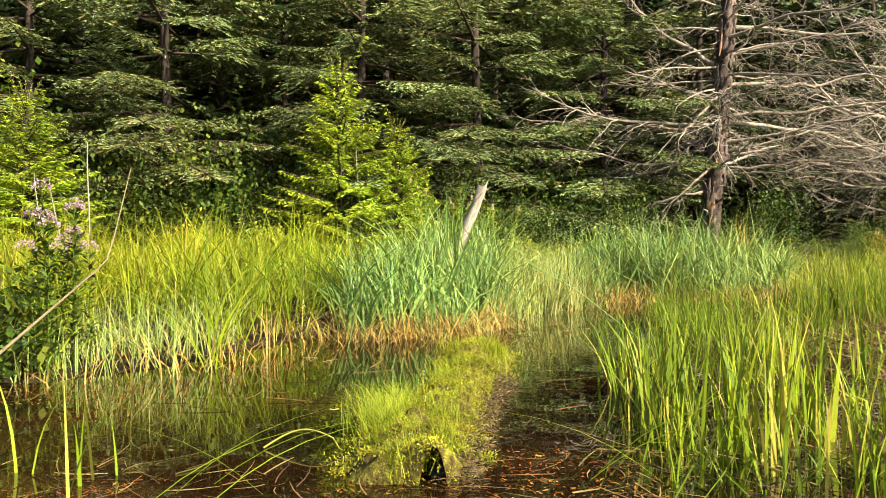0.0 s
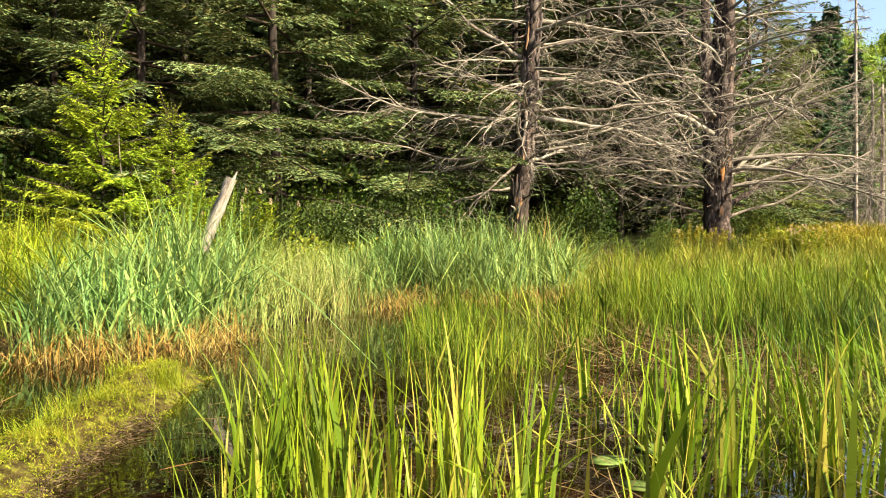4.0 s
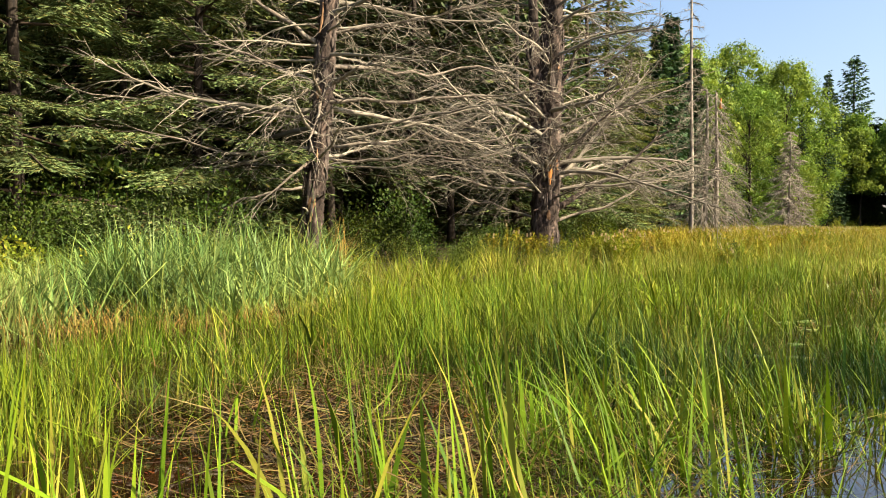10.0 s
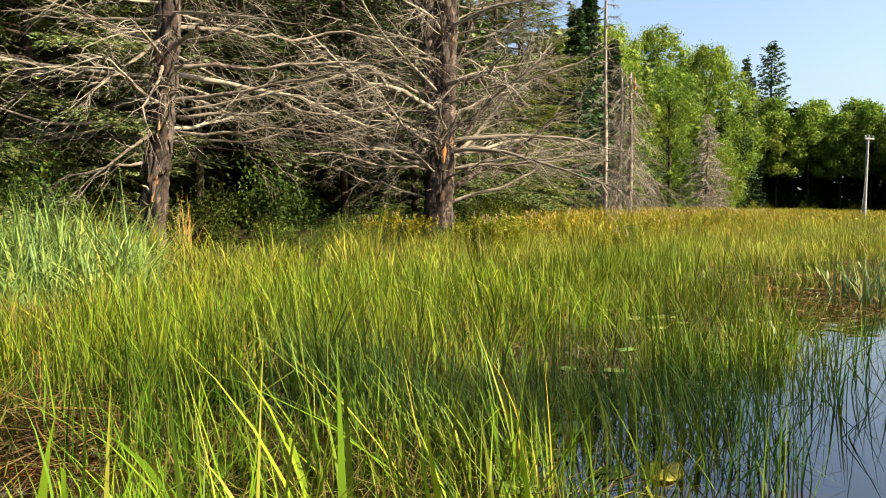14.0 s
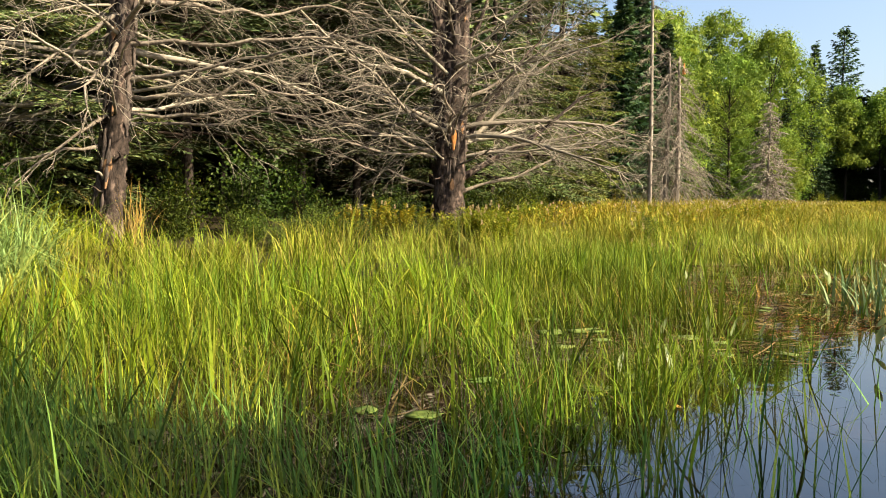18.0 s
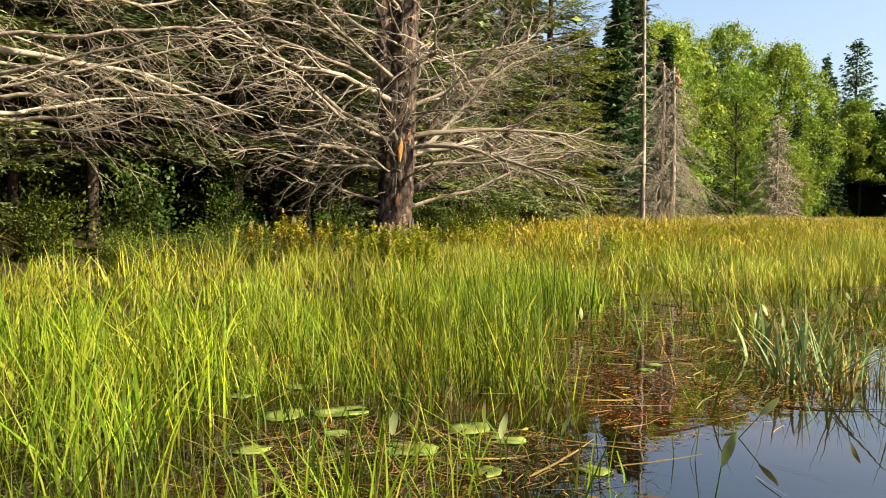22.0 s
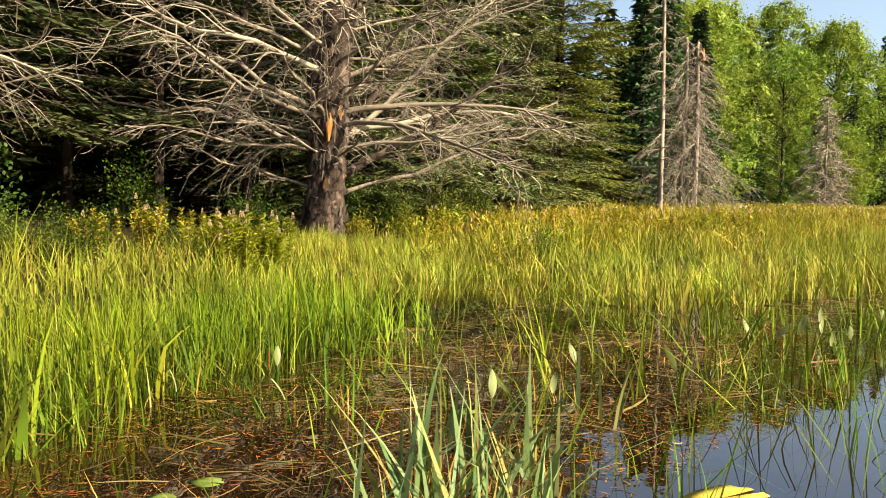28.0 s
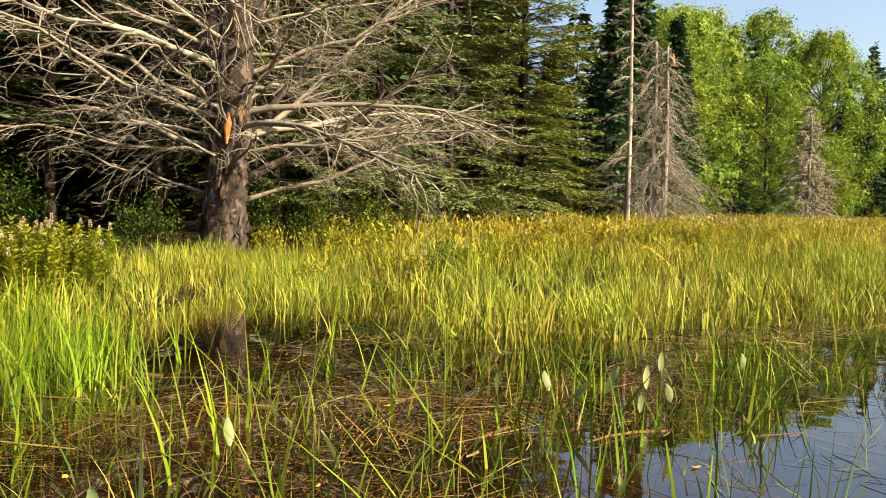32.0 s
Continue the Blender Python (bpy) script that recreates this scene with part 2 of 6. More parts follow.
def water_material():
    m, N, L, b = shader("bog_water")
    co = N.new("ShaderNodeTexCoord")
    t = N.new("ShaderNodeTexNoise")
    t.inputs["Scale"].default_value, t.inputs["Detail"].default_value = 0.9, 7
    L.new(co.outputs["Object"], t.inputs["Vector"])
    r = ramp(N, [(0.35, (0.003, 0.002, 0.001)), (0.52, (0.008, 0.004, 0.0015)), (0.70, (0.024, 0.010, 0.003))])
    L.new(t.outputs["Fac"], r.inputs[0])
    L.new(r.outputs[0], b.inputs["Base Color"])
    b.inputs["Roughness"].default_value, b.inputs["IOR"].default_value = 0.01, 1.85
    w = N.new("ShaderNodeTexNoise")
    w.inputs["Scale"].default_value, w.inputs["Detail"].default_value = 3.5, 2
    L.new(co.outputs["Object"], w.inputs["Vector"])
    bp = N.new("ShaderNodeBump")
    bp.inputs["Strength"].default_value, bp.inputs["Distance"].default_value = 0.07, 0.02
    L.new(w.outputs["Fac"], bp.inputs["Height"])
    L.new(bp.outputs[0], b.inputs["Normal"])
    return m


M_WATER = water_material()
M_SOIL = soil_material("peat_soil", [(0.3, (0.0072, 0.0048, 0.0024)), (0.5, (0.0168, 0.012, 0.0048)), (0.7, (0.027, 0.024, 0.0084))], 1.7)
M_REED = leaf_material("bur_reed_blade", [(0.0663, 0.112, 0.0051), (0.107, 0.158, 0.00612), (0.158, 0.199, 0.0102), (0.0459, 0.0816, 0.0051), (0.214, 0.194, 0.0255)], 0.5, 0.18)
M_CATTAIL = leaf_material("cattail_blade", [(0.078, 0.138, 0.033), (0.126, 0.198, 0.051), (0.18, 0.246, 0.06), (0.06, 0.108, 0.027), (0.228, 0.258, 0.054), (0.108, 0.18, 0.054)], 0.45, 0.15)
M_CLUMP = leaf_material("blue_green_reed_blade", [(0.078, 0.121, 0.0406), (0.117, 0.16, 0.0585), (0.156, 0.195, 0.078), (0.0468, 0.0819, 0.0296), (0.179, 0.168, 0.0546)], 0.5, 0.12, 0.6, 0.3)
M_SEDGE = leaf_material("sedge_blade", [(0.115, 0.154, 0.0048), (0.158, 0.187, 0.0072), (0.0864, 0.13, 0.0048), (0.206, 0.197, 0.0192)], 0.55, 0.21)
M_MEADOW = leaf_material("meadow_blade", [(0.126, 0.162, 0.012), (0.18, 0.204, 0.018), (0.09, 0.126, 0.0096), (0.24, 0.216, 0.036), (0.156, 0.126, 0.027), (0.216, 0.234, 0.03)], 0.6, 0.2, 0.6, 0.55)
M_PALE = leaf_material("pale_grass_blade", [(0.153, 0.194, 0.0459), (0.194, 0.224, 0.0561), (0.122, 0.168, 0.0357), (0.245, 0.235, 0.0765)], 0.5, 0.18)
M_RUSH = leaf_material("rush_blade", [(0.0457, 0.0829, 0.00514), (0.08, 0.123, 0.00628), (0.125, 0.16, 0.00857), (0.0286, 0.0571, 0.00571), (0.15, 0.155, 0.018), (0.0571, 0.0971, 0.00571)], 0.55, 0.14, 0.8, 0.6, 0.06)
M_BULRUSH = leaf_material("bulrush_stem", [(0.039, 0.0936, 0.0169), (0.065, 0.137, 0.0234), (0.104, 0.179, 0.026), (0.026, 0.0598, 0.013), (0.169, 0.215, 0.0312)], 0.55, 0.1, 0.5, 0.45, 0.06)
M_GOLD = leaf_material("goldenrod_leaf", [(0.20, 0.175, 0.015), (0.255, 0.19, 0.02), (0.155, 0.17, 0.013), (0.28, 0.19, 0.028), (0.14, 0.165, 0.013)], 0.6, 0.18, 2.5, 0.45)
M_BLOOM = leaf_material("pale_seed_head", [(0.372, 0.288, 0.18), (0.42, 0.36, 0.252), (0.348, 0.228, 0.132)], 0.8, 0.2, 1.0, 0.15)
M_DEAD = twig_material("dead_stalk", [(0.235, 0.133, 0.0204), (0.286, 0.194, 0.0357), (0.173, 0.0867, 0.0153), (0.306, 0.235, 0.0714), (0.204, 0.184, 0.0306)])
M_STRAW = twig_material("floating_straw", [(0.0936, 0.0518, 0.0122), (0.137, 0.09, 0.0216), (0.054, 0.0245, 0.00648), (0.18, 0.137, 0.0432), (0.0828, 0.0374, 0.00792), (0.108, 0.104, 0.0202), (0.0446, 0.0202, 0.00576)])
M_MOSS = leaf_material("moss_tuft", [(0.15, 0.168, 0.0084), (0.216, 0.216, 0.012), (0.102, 0.126, 0.0084), (0.18, 0.144, 0.018)], 0.6, 0.3, 0.25, 0.5)
# Darkened needle copy: shade of the hollow and inner rows is in the colour.
M_SPRUCE_SHADE = leaf_material("spruce_needles", [(0.0144, 0.0234, 0.0072), (0.0306, 0.045, 0.0162), (0.054, 0.072, 0.0288), (0.018, 0.027, 0.0065), (0.0468, 0.0396, 0.0126), (0.0396, 0.056, 0.0216)], 0.6, 0.05, 2.0, 0.35, 0.07)
# Near-black needles: the shade of the forest interior is put into the colour.
M_DEEP_SHADE = leaf_material("shade_coloured_needles", [(0.012, 0.0216, 0.00768), (0.0192, 0.0326, 0.012), (0.0264, 0.0432, 0.0144)], 0.7, 0.04, 3.0, 0.3, 0.05)
# Lighter needle copy that carries the sun on the edge boughs.
M_BOUGH = leaf_material("spruce_bough_needles", [(0.0397, 0.0588, 0.0209), (0.099, 0.132, 0.0455), (0.157, 0.19, 0.0713), (0.0624, 0.0856, 0.0236), (0.118, 0.0954, 0.0284), (0.118, 0.157, 0.0642)], 0.75, 0.06, 2.0, 0.35, 0.02)
M_YOUNG = leaf_material("young_spruce_needles", [(0.158, 0.211, 0.0099), (0.211, 0.264, 0.0132), (0.119, 0.172, 0.0099), (0.251, 0.277, 0.0198)], 0.55, 0.25, 0.8)
M_FIR_FAR = leaf_material("far_conifer_needles", [(0.024, 0.048, 0.0192), (0.036, 0.066, 0.027), (0.048, 0.081, 0.03)], 0.6, 0.1, 5.0)
M_BROAD = leaf_material("broad_leaf", [(0.108, 0.166, 0.0248), (0.149, 0.215, 0.0331), (0.191, 0.248, 0.0414), (0.0828, 0.132, 0.0248)], 0.6, 0.34, 3.0, 0.22, 0.06)
# Shrub leaf colour, lowered to carry the shade of the forest hollow.
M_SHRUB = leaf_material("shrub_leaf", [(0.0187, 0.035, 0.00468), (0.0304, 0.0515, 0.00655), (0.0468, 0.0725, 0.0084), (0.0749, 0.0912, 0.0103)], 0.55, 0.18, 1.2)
# Broad-leaved bush colour, darkened likewise for the shade below the boughs.
M_BUSHY = leaf_material("shade_toned_bush_leaf", [(0.0225, 0.0382, 0.0054), (0.0338, 0.0518, 0.0072), (0.0495, 0.0675, 0.009), (0.0158, 0.027, 0.0045)], 0.5, 0.2, 1.0)
M_BARK = bark_material("spruce_bark", (0.00924, 0.00672, 0.00504), (0.0399, 0.0281, 0.0193))
M_INNER = bark_material("dead_inner_twig", (0.015, 0.0096, 0.006), (0.051, 0.033, 0.021))
M_TAN = bark_material("tan_twig", (0.09, 0.066, 0.036), (0.204, 0.162, 0.09))
M_DEADBARK = bark_material("dead_pine_bark", (0.00656, 0.00451, 0.00328), (0.059, 0.041, 0.0312), 15, 0.4, 1.0, 0.9, (0.111, 0.0779, 0.0607), 6.5)
M_GREYWOOD = bark_material("weathered_grey_wood", (0.09, 0.072, 0.057), (0.288, 0.246, 0.198), 16, 0.1, 0.5)
M_ORANGE = bark_material("bare_orange_wood", (0.27, 0.096, 0.024), (0.45, 0.204, 0.06), 14, 0.15, 0.4)
M_TWIG = twig_material("dead_branch_wood", [(0.18, 0.152, 0.113), (0.259, 0.224, 0.168), (0.113, 0.0924, 0.0701), (0.291, 0.253, 0.19), (0.073, 0.059, 0.0421), (0.213, 0.18, 0.134)])
M_SNAG = twig_material("sun_bleached_twigs", [(0.216, 0.18, 0.144), (0.288, 0.241, 0.194), (0.158, 0.13, 0.101), (0.331, 0.281, 0.223)])
M_LIMB = bark_material("weathered_limb_wood", (0.0832, 0.0637, 0.0465), (0.255, 0.21, 0.162), 14, 0.5, 0.4)
M_POLE = bark_material("pale_grey_pole_wood", (0.17, 0.165, 0.155), (0.34, 0.33, 0.31), 16, 0.1, 0.4)
M_POSTWOOD = bark_material("split_grey_wood", (0.07, 0.055, 0.04), (0.33, 0.28, 0.22), 22, 0.08, 0.9)
M_PLATE = bark_material("loose_bark_plate", (0.0281, 0.0211, 0.0169), (0.096, 0.073, 0.0592), 22, 0.25, 0.8)
M_ORANGEBARK = bark_material("peeling_inner_bark", (0.132, 0.066, 0.03), (0.276, 0.162, 0.084), 18, 0.2, 0.5)
M_PAD = leaf_material("lily_pad_leaf", [(0.075, 0.115, 0.02), (0.105, 0.14, 0.028), (0.085, 0.11, 0.03)], 0.5, 0.1, 0.12, 0.45)
M_PADYELLOW = leaf_material("yellowed_lily_pad", [(0.372, 0.276, 0.036), (0.396, 0.3, 0.048)], 0.4, 0.1, 0.2)
M_ARROW = leaf_material("arrowhead_leaf", [(0.153, 0.189, 0.072), (0.189, 0.216, 0.099), (0.126, 0.167, 0.054)], 0.35, 0.25, 0.3)
M_PURPLE = leaf_material("faded_purple_bloom", [(0.24, 0.15, 0.20), (0.30, 0.20, 0.24), (0.20, 0.13, 0.14)], 0.8, 0.2, 0.2)
M_FALLEN = leaf_material("fallen_leaf", [(0.36, 0.156, 0.018), (0.372, 0.27, 0.036), (0.27, 0.108, 0.024)], 0.5, 0.1, 0.2)
M_INSULATOR = soil_material("pale_glaze", [(0.3, (0.33, 0.336, 0.33)), (0.7, (0.432, 0.438, 0.432))], 20)
M_STONE = soil_material("dark_wet_stone", [(0.3, (0.018, 0.021, 0.024)), (0.6, (0.042, 0.045, 0.051)), (0.75, (0.072, 0.072, 0.078))], 14)
M_MOSSBASE = soil_material("moss_and_peat", [(0.36, (0.018, 0.0096, 0.0042)), (0.50, (0.054, 0.042, 0.0096)), (0.66, (0.144, 0.144, 0.015))], 16)
M_LITTER = leaf_material("sunken_leaf_litter", [(0.108, 0.0382, 0.0063), (0.144, 0.0562, 0.009), (0.0585, 0.0203, 0.0045), (0.162, 0.0855, 0.0135)], 0.7, 0.05, 0.5)
M_PEATLEAF = twig_material("rotting_peat_leaf", [(0.05, 0.028, 0.011), (0.08, 0.05, 0.018), (0.03, 0.017, 0.008), (0.11, 0.08, 0.03)])
M_LOWLEAF = leaf_material("yellow_green_shrub_leaf", [(0.132, 0.162, 0.012), (0.18, 0.198, 0.015), (0.09, 0.126, 0.012), (0.228, 0.204, 0.018)], 0.5, 0.3, 0.6)
# Brighter needle copy: sunlight on the broad spruce is put into its colour.
M_LIVE = leaf_material("sunlit_spruce_needles", [(0.0626, 0.0832, 0.0174), (0.132, 0.16, 0.0348), (0.195, 0.216, 0.0487), (0.132, 0.118, 0.0278)], 0.55, 0.1, 2.0)

# ---- ground and water ----
SHORE_X = [-2000, -10, -3, -1.6, -1.3, -1.1, 0.0, 0.7, 1.6, 2.8, 4.6, 6, 10, 12.3, 13.3, 15, 16.5, 19, 30, 60, 200, 2000]
SHORE_Y = [-900, 2.0, 4.7, 5.1, 6.1, 7.1, 7.2, 8.2, 10.0, 10.8, 11.2, 12.2, 14.4, 16.0, 18.8, 19.0, 17.5, 17.8, 24, 40, 100, 900]


def ground_z(x, y):
    x, y = np.asarray(x, float), np.asarray(y, float)
    d = y - np.interp(x, SHORE_X, SHORE_Y)
    z = np.clip(d * 0.25 - 0.02, -0.35, 0.07) + np.clip(d - 0.4, 0, 10) * 0.05 + np.clip(d - 10.4, 0, 40) * 0.035
    back = np.clip((0.57 * x - 6 - y) * 0.05, 0, 0.6)
    return np.maximum(z, np.where(back > 0, back, -9)) + (vnoise(x, y, 1.3, 5) - 0.5) * 0.06


def sheet(name, half, n, height, material, label):
    g = np.sinh(np.linspace(-6, 6, n)) / np.sinh(6) * half
    X, Y = np.meshgrid(g + 8, g + 14, indexing="ij")
    Z = height(X, Y)
    i, j = np.meshgrid(np.arange(n - 1), np.arange(n - 1), indexing="ij")
    a = i * n + j
    s = Soup()
    s.add(np.stack([X, Y, Z], -1), np.stack([a, a + n, a + n + 1, a + 1], -1))
    return tagged(new(name, s.mesh(name, material, True)), label, name, kind="structure")


sheet("ground", 2500, 170, ground_z, M_SOIL, "dark wet peat soil under marsh grass and forest")
s = Soup()
s.add([(-120, -70, 0), (260, -70, 0), (260, 190, 0), (-120, 190, 0)], [(0, 1, 2, 3)])
tagged(new("water", s.mesh("water", M_WATER)), "still dark brown bog water mirroring sky and reeds", "water", kind="structure")


# ---- trees ----
def trunk_mesh(name, h, r, material, sides=12, rings=24, lean=0.1, rough=0.12, flare=1.5, top=0.15, seed=0):
    g = np.random.default_rng(seed)
    u = np.linspace(0, 1, rings)
    ph = g.uniform(0, 6.28, 4)
    cx = lean * u * h * 0.3 + 0.02 * h * 0.2 * np.sin(u * 5 + ph[0])
    cy = 0.02 * h * 0.2 * np.sin(u * 6 + ph[1])
    rad = r * (top + (1 - top) * (1 - u) ** 0.8) * (1 + (flare - 1) * np.exp(-u * h / 0.25))
    a = np.arange(sides) * 2 * np.pi / sides
    k = 1 + rough * g.normal(0, 1, (rings, sides)) + rough * np.sin(3 * a + ph[2] + u[:, None] * 4)
    v = np.stack([cx[:, None] + rad[:, None] * k * np.cos(a), cy[:, None] + rad[:, None] * k * np.sin(a), (u * h)[:, None] * np.ones(sides) - 0.15], -1)
    i, j = np.meshgrid(np.arange(rings - 1), np.arange(sides), indexing="ij")
    jn = (j + 1) % sides
    f = np.stack([i * sides + j, i * sides + jn, (i + 1) * sides + jn, (i + 1) * sides + j], -1)
    s = Soup()
    s.add(v, f)
    s.add(v[-1], None, [(0, q, q + 1) for q in range(1, sides - 1)])
    return s.mesh(name, material, True), (lambda z: np.array([np.interp(z, u * h, cx), np.interp(z, u * h, cy), z])), (lambda z: np.interp(z, u * h, rad))


def bough(soup, wood, base, az, L, rise, droop, spray=0.15, step=0.085, wide=0.5, g=rng, seg=5, slim=0.38, inner=0.2, tidy=1.0):
    """One conifer branch: an arched axis with side twigs that carry short sprays of needles."""
    u = np.linspace(0, 1, seg)
    out = np.array([math.cos(az), math.sin(az), 0])
    side = np.array([-math.sin(az), math.cos(az), 0])

    def axis(t):
        t = np.asarray(t)
        return base + out * (t * L)[:, None] + np.array([0, 0, 1.0]) * ((rise * t - droop * t ** 2 + 0.3 * droop * t ** 4) * L)[:, None]
    if spray < 0.42:
        wood.tubes(axis(u)[None], (0.006 + 0.011 * L * (1 - u))[None], 3)
    if inner > 0.25:
        m = int(7 * L)
        f = g.uniform(0.08, 0.75, m)
        q = axis(f)
        dd = out * 0.5 + side * np.where(np.arange(m) % 2, 1, -1)[:, None] + g.normal(0, 0.35, (m, 3)) - [0, 0, 0.25]
        v = np.linspace(0, 1, 3)
        wood.tubes(q[:, None] + dd[:, None] * (v[None] * g.uniform(.15, .5, (m, 1)))[..., None] - (np.array([0, 0, .08]) * v[None, :, None] ** 2), 0.006 * (1 - .6 * v)[None] * np.ones((m, 1)), 3)
    n = max(4, int(L * (1 - inner) / step))
    t = np.linspace(inner, 1.0, n) + g.uniform(-.01, .01, n)
    for sgn in (-1, 1):
        p = axis(t)
        ln = wide * L * np.clip(1.1 - t, 0.09, 1) ** (1.0 if inner < 0.25 else 0.65) * np.minimum(1, t * 2.2) * g.uniform(0.6, 1.2, n)
        fw = g.uniform(0.45, 1.0, n)
        d = side * sgn + out * fw[:, None]
        d[:, 2] += (g.uniform(-0.35, 0.1, n) - 0.1) * tidy
        d /= np.linalg.norm(d, axis=1, keepdims=True)
        m = np.maximum(2, (ln / (spray * (0.42 if slim > 0.3 else 0.30))).astype(int))
        idx = np.repeat(np.arange(n), m)
        k = np.concatenate([np.arange(c) for c in m])
        f = (k + 0.3) / m[idx]
        q = p[idx] + d[idx] * (f * ln[idx])[:, None]
        q[:, 2] -= 0.16 * (f * ln[idx])
        alt = np.where(k % 2 == 0, 1, -1)[:, None]
        dd = d[idx] + alt * np.cross(d[idx], [0, 0, 1.0]) * g.uniform(0.2, 0.9, (len(k), 1))
        dd[:, 2] += g.uniform(-0.55, 0.3, len(k)) * tidy
        nr = np.array([0, 0, 1.0]) + g.normal(0, 0.8 * tidy, (len(k), 3))
        z = len(k)
        soup.leaves(q, dd, nr, spray * g.uniform(0.7, 1.35, z), spray * slim * g.uniform(0.7, 1.3, z), 0.25)


def conifer(seed, h, r, low, length, every, material, spray=0.16, step=0.1, wide=0.45, top_from=99, bare=0.0, trunk=None, back=False, rise=0.0, slim=0.38, taper=0.75, inner=0.2, tidy=1.0, sag=1.0):
    """Returns trunk, branch-wood and crown meshes of one conifer."""
    g = np.random.default_rng(seed)
    tm, mid, rad = trunk_mesh("trunk", h, r, trunk or M_BARK, 9, 18, 0.03, 0.06, 1.3, 0.05, seed)
    crown, wood = Soup(), Soup()
    z = low
    while z < h - 0.15:
        f = (z - low) / (h - low)
        coarse = z > top_from
        n = int(g.integers(4, 7)) - (2 if coarse else 0)
        a0 = g.uniform(0, 6.28)
        for k in range(n):
            if g.random() < bare:
                continue
            L = length * (1 - f) ** taper * g.uniform(0.6, 1.15) + 0.12
            az = a0 + k * 6.283 / n + g.uniform(-.35, .35)
            rough = coarse or (back and math.sin(az) > 0.45)
            bough(crown, wood, mid(z) + [0, 0, g.uniform(-.1, .1)], az, L, g.uniform(-.15, .15) + (rise + 0.35) * f + rise, g.uniform(0.12, 0.4) * (1 - f) * sag,
                  spray * (2.3 if coarse else 1.9 if rough else 1), step * (2.5 if coarse else 2.1 if rough else 1), wide, g, 3 if rough or spray > 0.4 else 5, 0.42 if coarse else slim + 0.04 if rough else slim, 0.2 if coarse else inner, tidy)
        z += every * g.uniform(0.7, 1.3) * (1.6 if coarse else 1)
    bough(crown, wood, mid(h - .3), 0.3, 0.4, 2.0, 0, spray, step, 0.3, g)
    if taper > 0.9:
        for k in range(9):
            a = k * 0.785
            q = mid(h - .25)
            u = np.linspace(0, 1, 5)[:, None]
            tip = np.array([math.cos(a) * .2, math.sin(a) * .2, .42]) if k < 8 else np.array([0.01, 0, 0.62])
            n = 26
            f = g.uniform(0.1, 1, (n, 1))
            wood.tubes((q + tip * u)[None], (0.006 * (1 - .5 * u[:, 0]))[None], 4)
            crown.leaves(q + tip * f, tip / 2 + g.normal(0, .12, (n, 3)), g.normal(0, 1, (n, 3)), np.full(n, .045), np.full(n, .008))
    return tm, wood.mesh("branchwork", trunk or M_INNER), crown.mesh("crown", material)


def plant_tree(name, label, category, meshes, at, turn=0.0, size=1.0, group="", tall=1.0):
    z = float(ground_z(at[0], at[1]))
    t = thing(name, label, category, (at[0], at[1], z), group)
    t.rotation_euler = (0, 0, turn)
    t.scale = (size, size, size * tall)
    for n, me in zip(("trunk", "branchwork", "crown"), meshes):
        if len(me.polygons):
            part(n, me, t, kind="" if n == "trunk" else "stuff")
    return t


SPRUCES = [conifer(20 + k, 13, 0.15, 0.5 + 0.25 * k, 3.0, 0.52, M_BOUGH, 0.16, 0.075, 0.48, 5.6, 0.1, back=True, slim=0.23, inner=0.32, tidy=0.6, sag=0.7) for k in range(4)]
FIRS = [conifer(60 + k, 17, 0.2, 0.3, 3.0, 0.6, M_FIR_FAR, 0.6, 0.32, 0.45, slim=0.5) for k in range(2)]
COARSE = [conifer(66 + k, 17, 0.2, 0.3, 3.0, 0.75, M_DEEP_SHADE, 0.95, 0.5, 0.45, slim=0.55) for k in range(2)]
SLENDER = conifer(68, 17, 0.2, 0.3, 1.75, 0.27, M_FIR_FAR, 0.34, 0.2, 0.45, slim=0.4, sag=1.6)
SLIM = conifer(64, 17, 0.2, 0.3, 2.0, 0.38, M_FIR_FAR, 0.55, 0.26, 0.5, slim=0.5)
FINE = [conifer(80 + k, 13, 0.095, 0.7 + 0.3 * k, 3.1, 0.52, M_BOUGH, 0.105, 0.040, 0.48, 5.4, 0.04, back=True, slim=0.19, inner=0.22, tidy=0.85, sag=0.8) for k in range(3)]
HIGH = [conifer(26 + k, 14, 0.12, 1.9 + 0.5 * k, 3.0, 0.5, M_SPRUCE_SHADE, 0.20, 0.10, 0.48, 6.2, 0.1, back=True, slim=0.22, inner=0.32, tidy=0.6, sag=0.7) for k in range(2)]
DEEPER = [conifer(95 + k, 14, 0.14, 0.5, 3.0, 0.5, M_SPRUCE_SHADE, 0.22, 0.165, 0.46, 6.0, 0.05, back=True, slim=0.26) for k in range(2)]
DEEP = [conifer(90 + k, 14, 0.14, 0.6, 3.0, 0.55, M_SPRUCE_SHADE, 0.30, 0.19, 0.46, 7.0, 0.05, back=True, slim=0.3) for k in range(2)]
LIVE = conifer(33, 17, 0.24, 0.9, 4.4, 0.34, M_LIVE, 0.16, 0.10, 0.52, 11.5, slim=0.26, inner=0.2, tidy=0.6, sag=0.9)
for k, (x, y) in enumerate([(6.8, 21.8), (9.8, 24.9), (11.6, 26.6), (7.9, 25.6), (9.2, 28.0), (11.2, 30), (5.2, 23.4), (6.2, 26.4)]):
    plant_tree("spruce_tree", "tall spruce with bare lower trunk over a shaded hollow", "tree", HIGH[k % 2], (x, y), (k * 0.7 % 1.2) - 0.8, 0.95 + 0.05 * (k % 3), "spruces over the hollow")
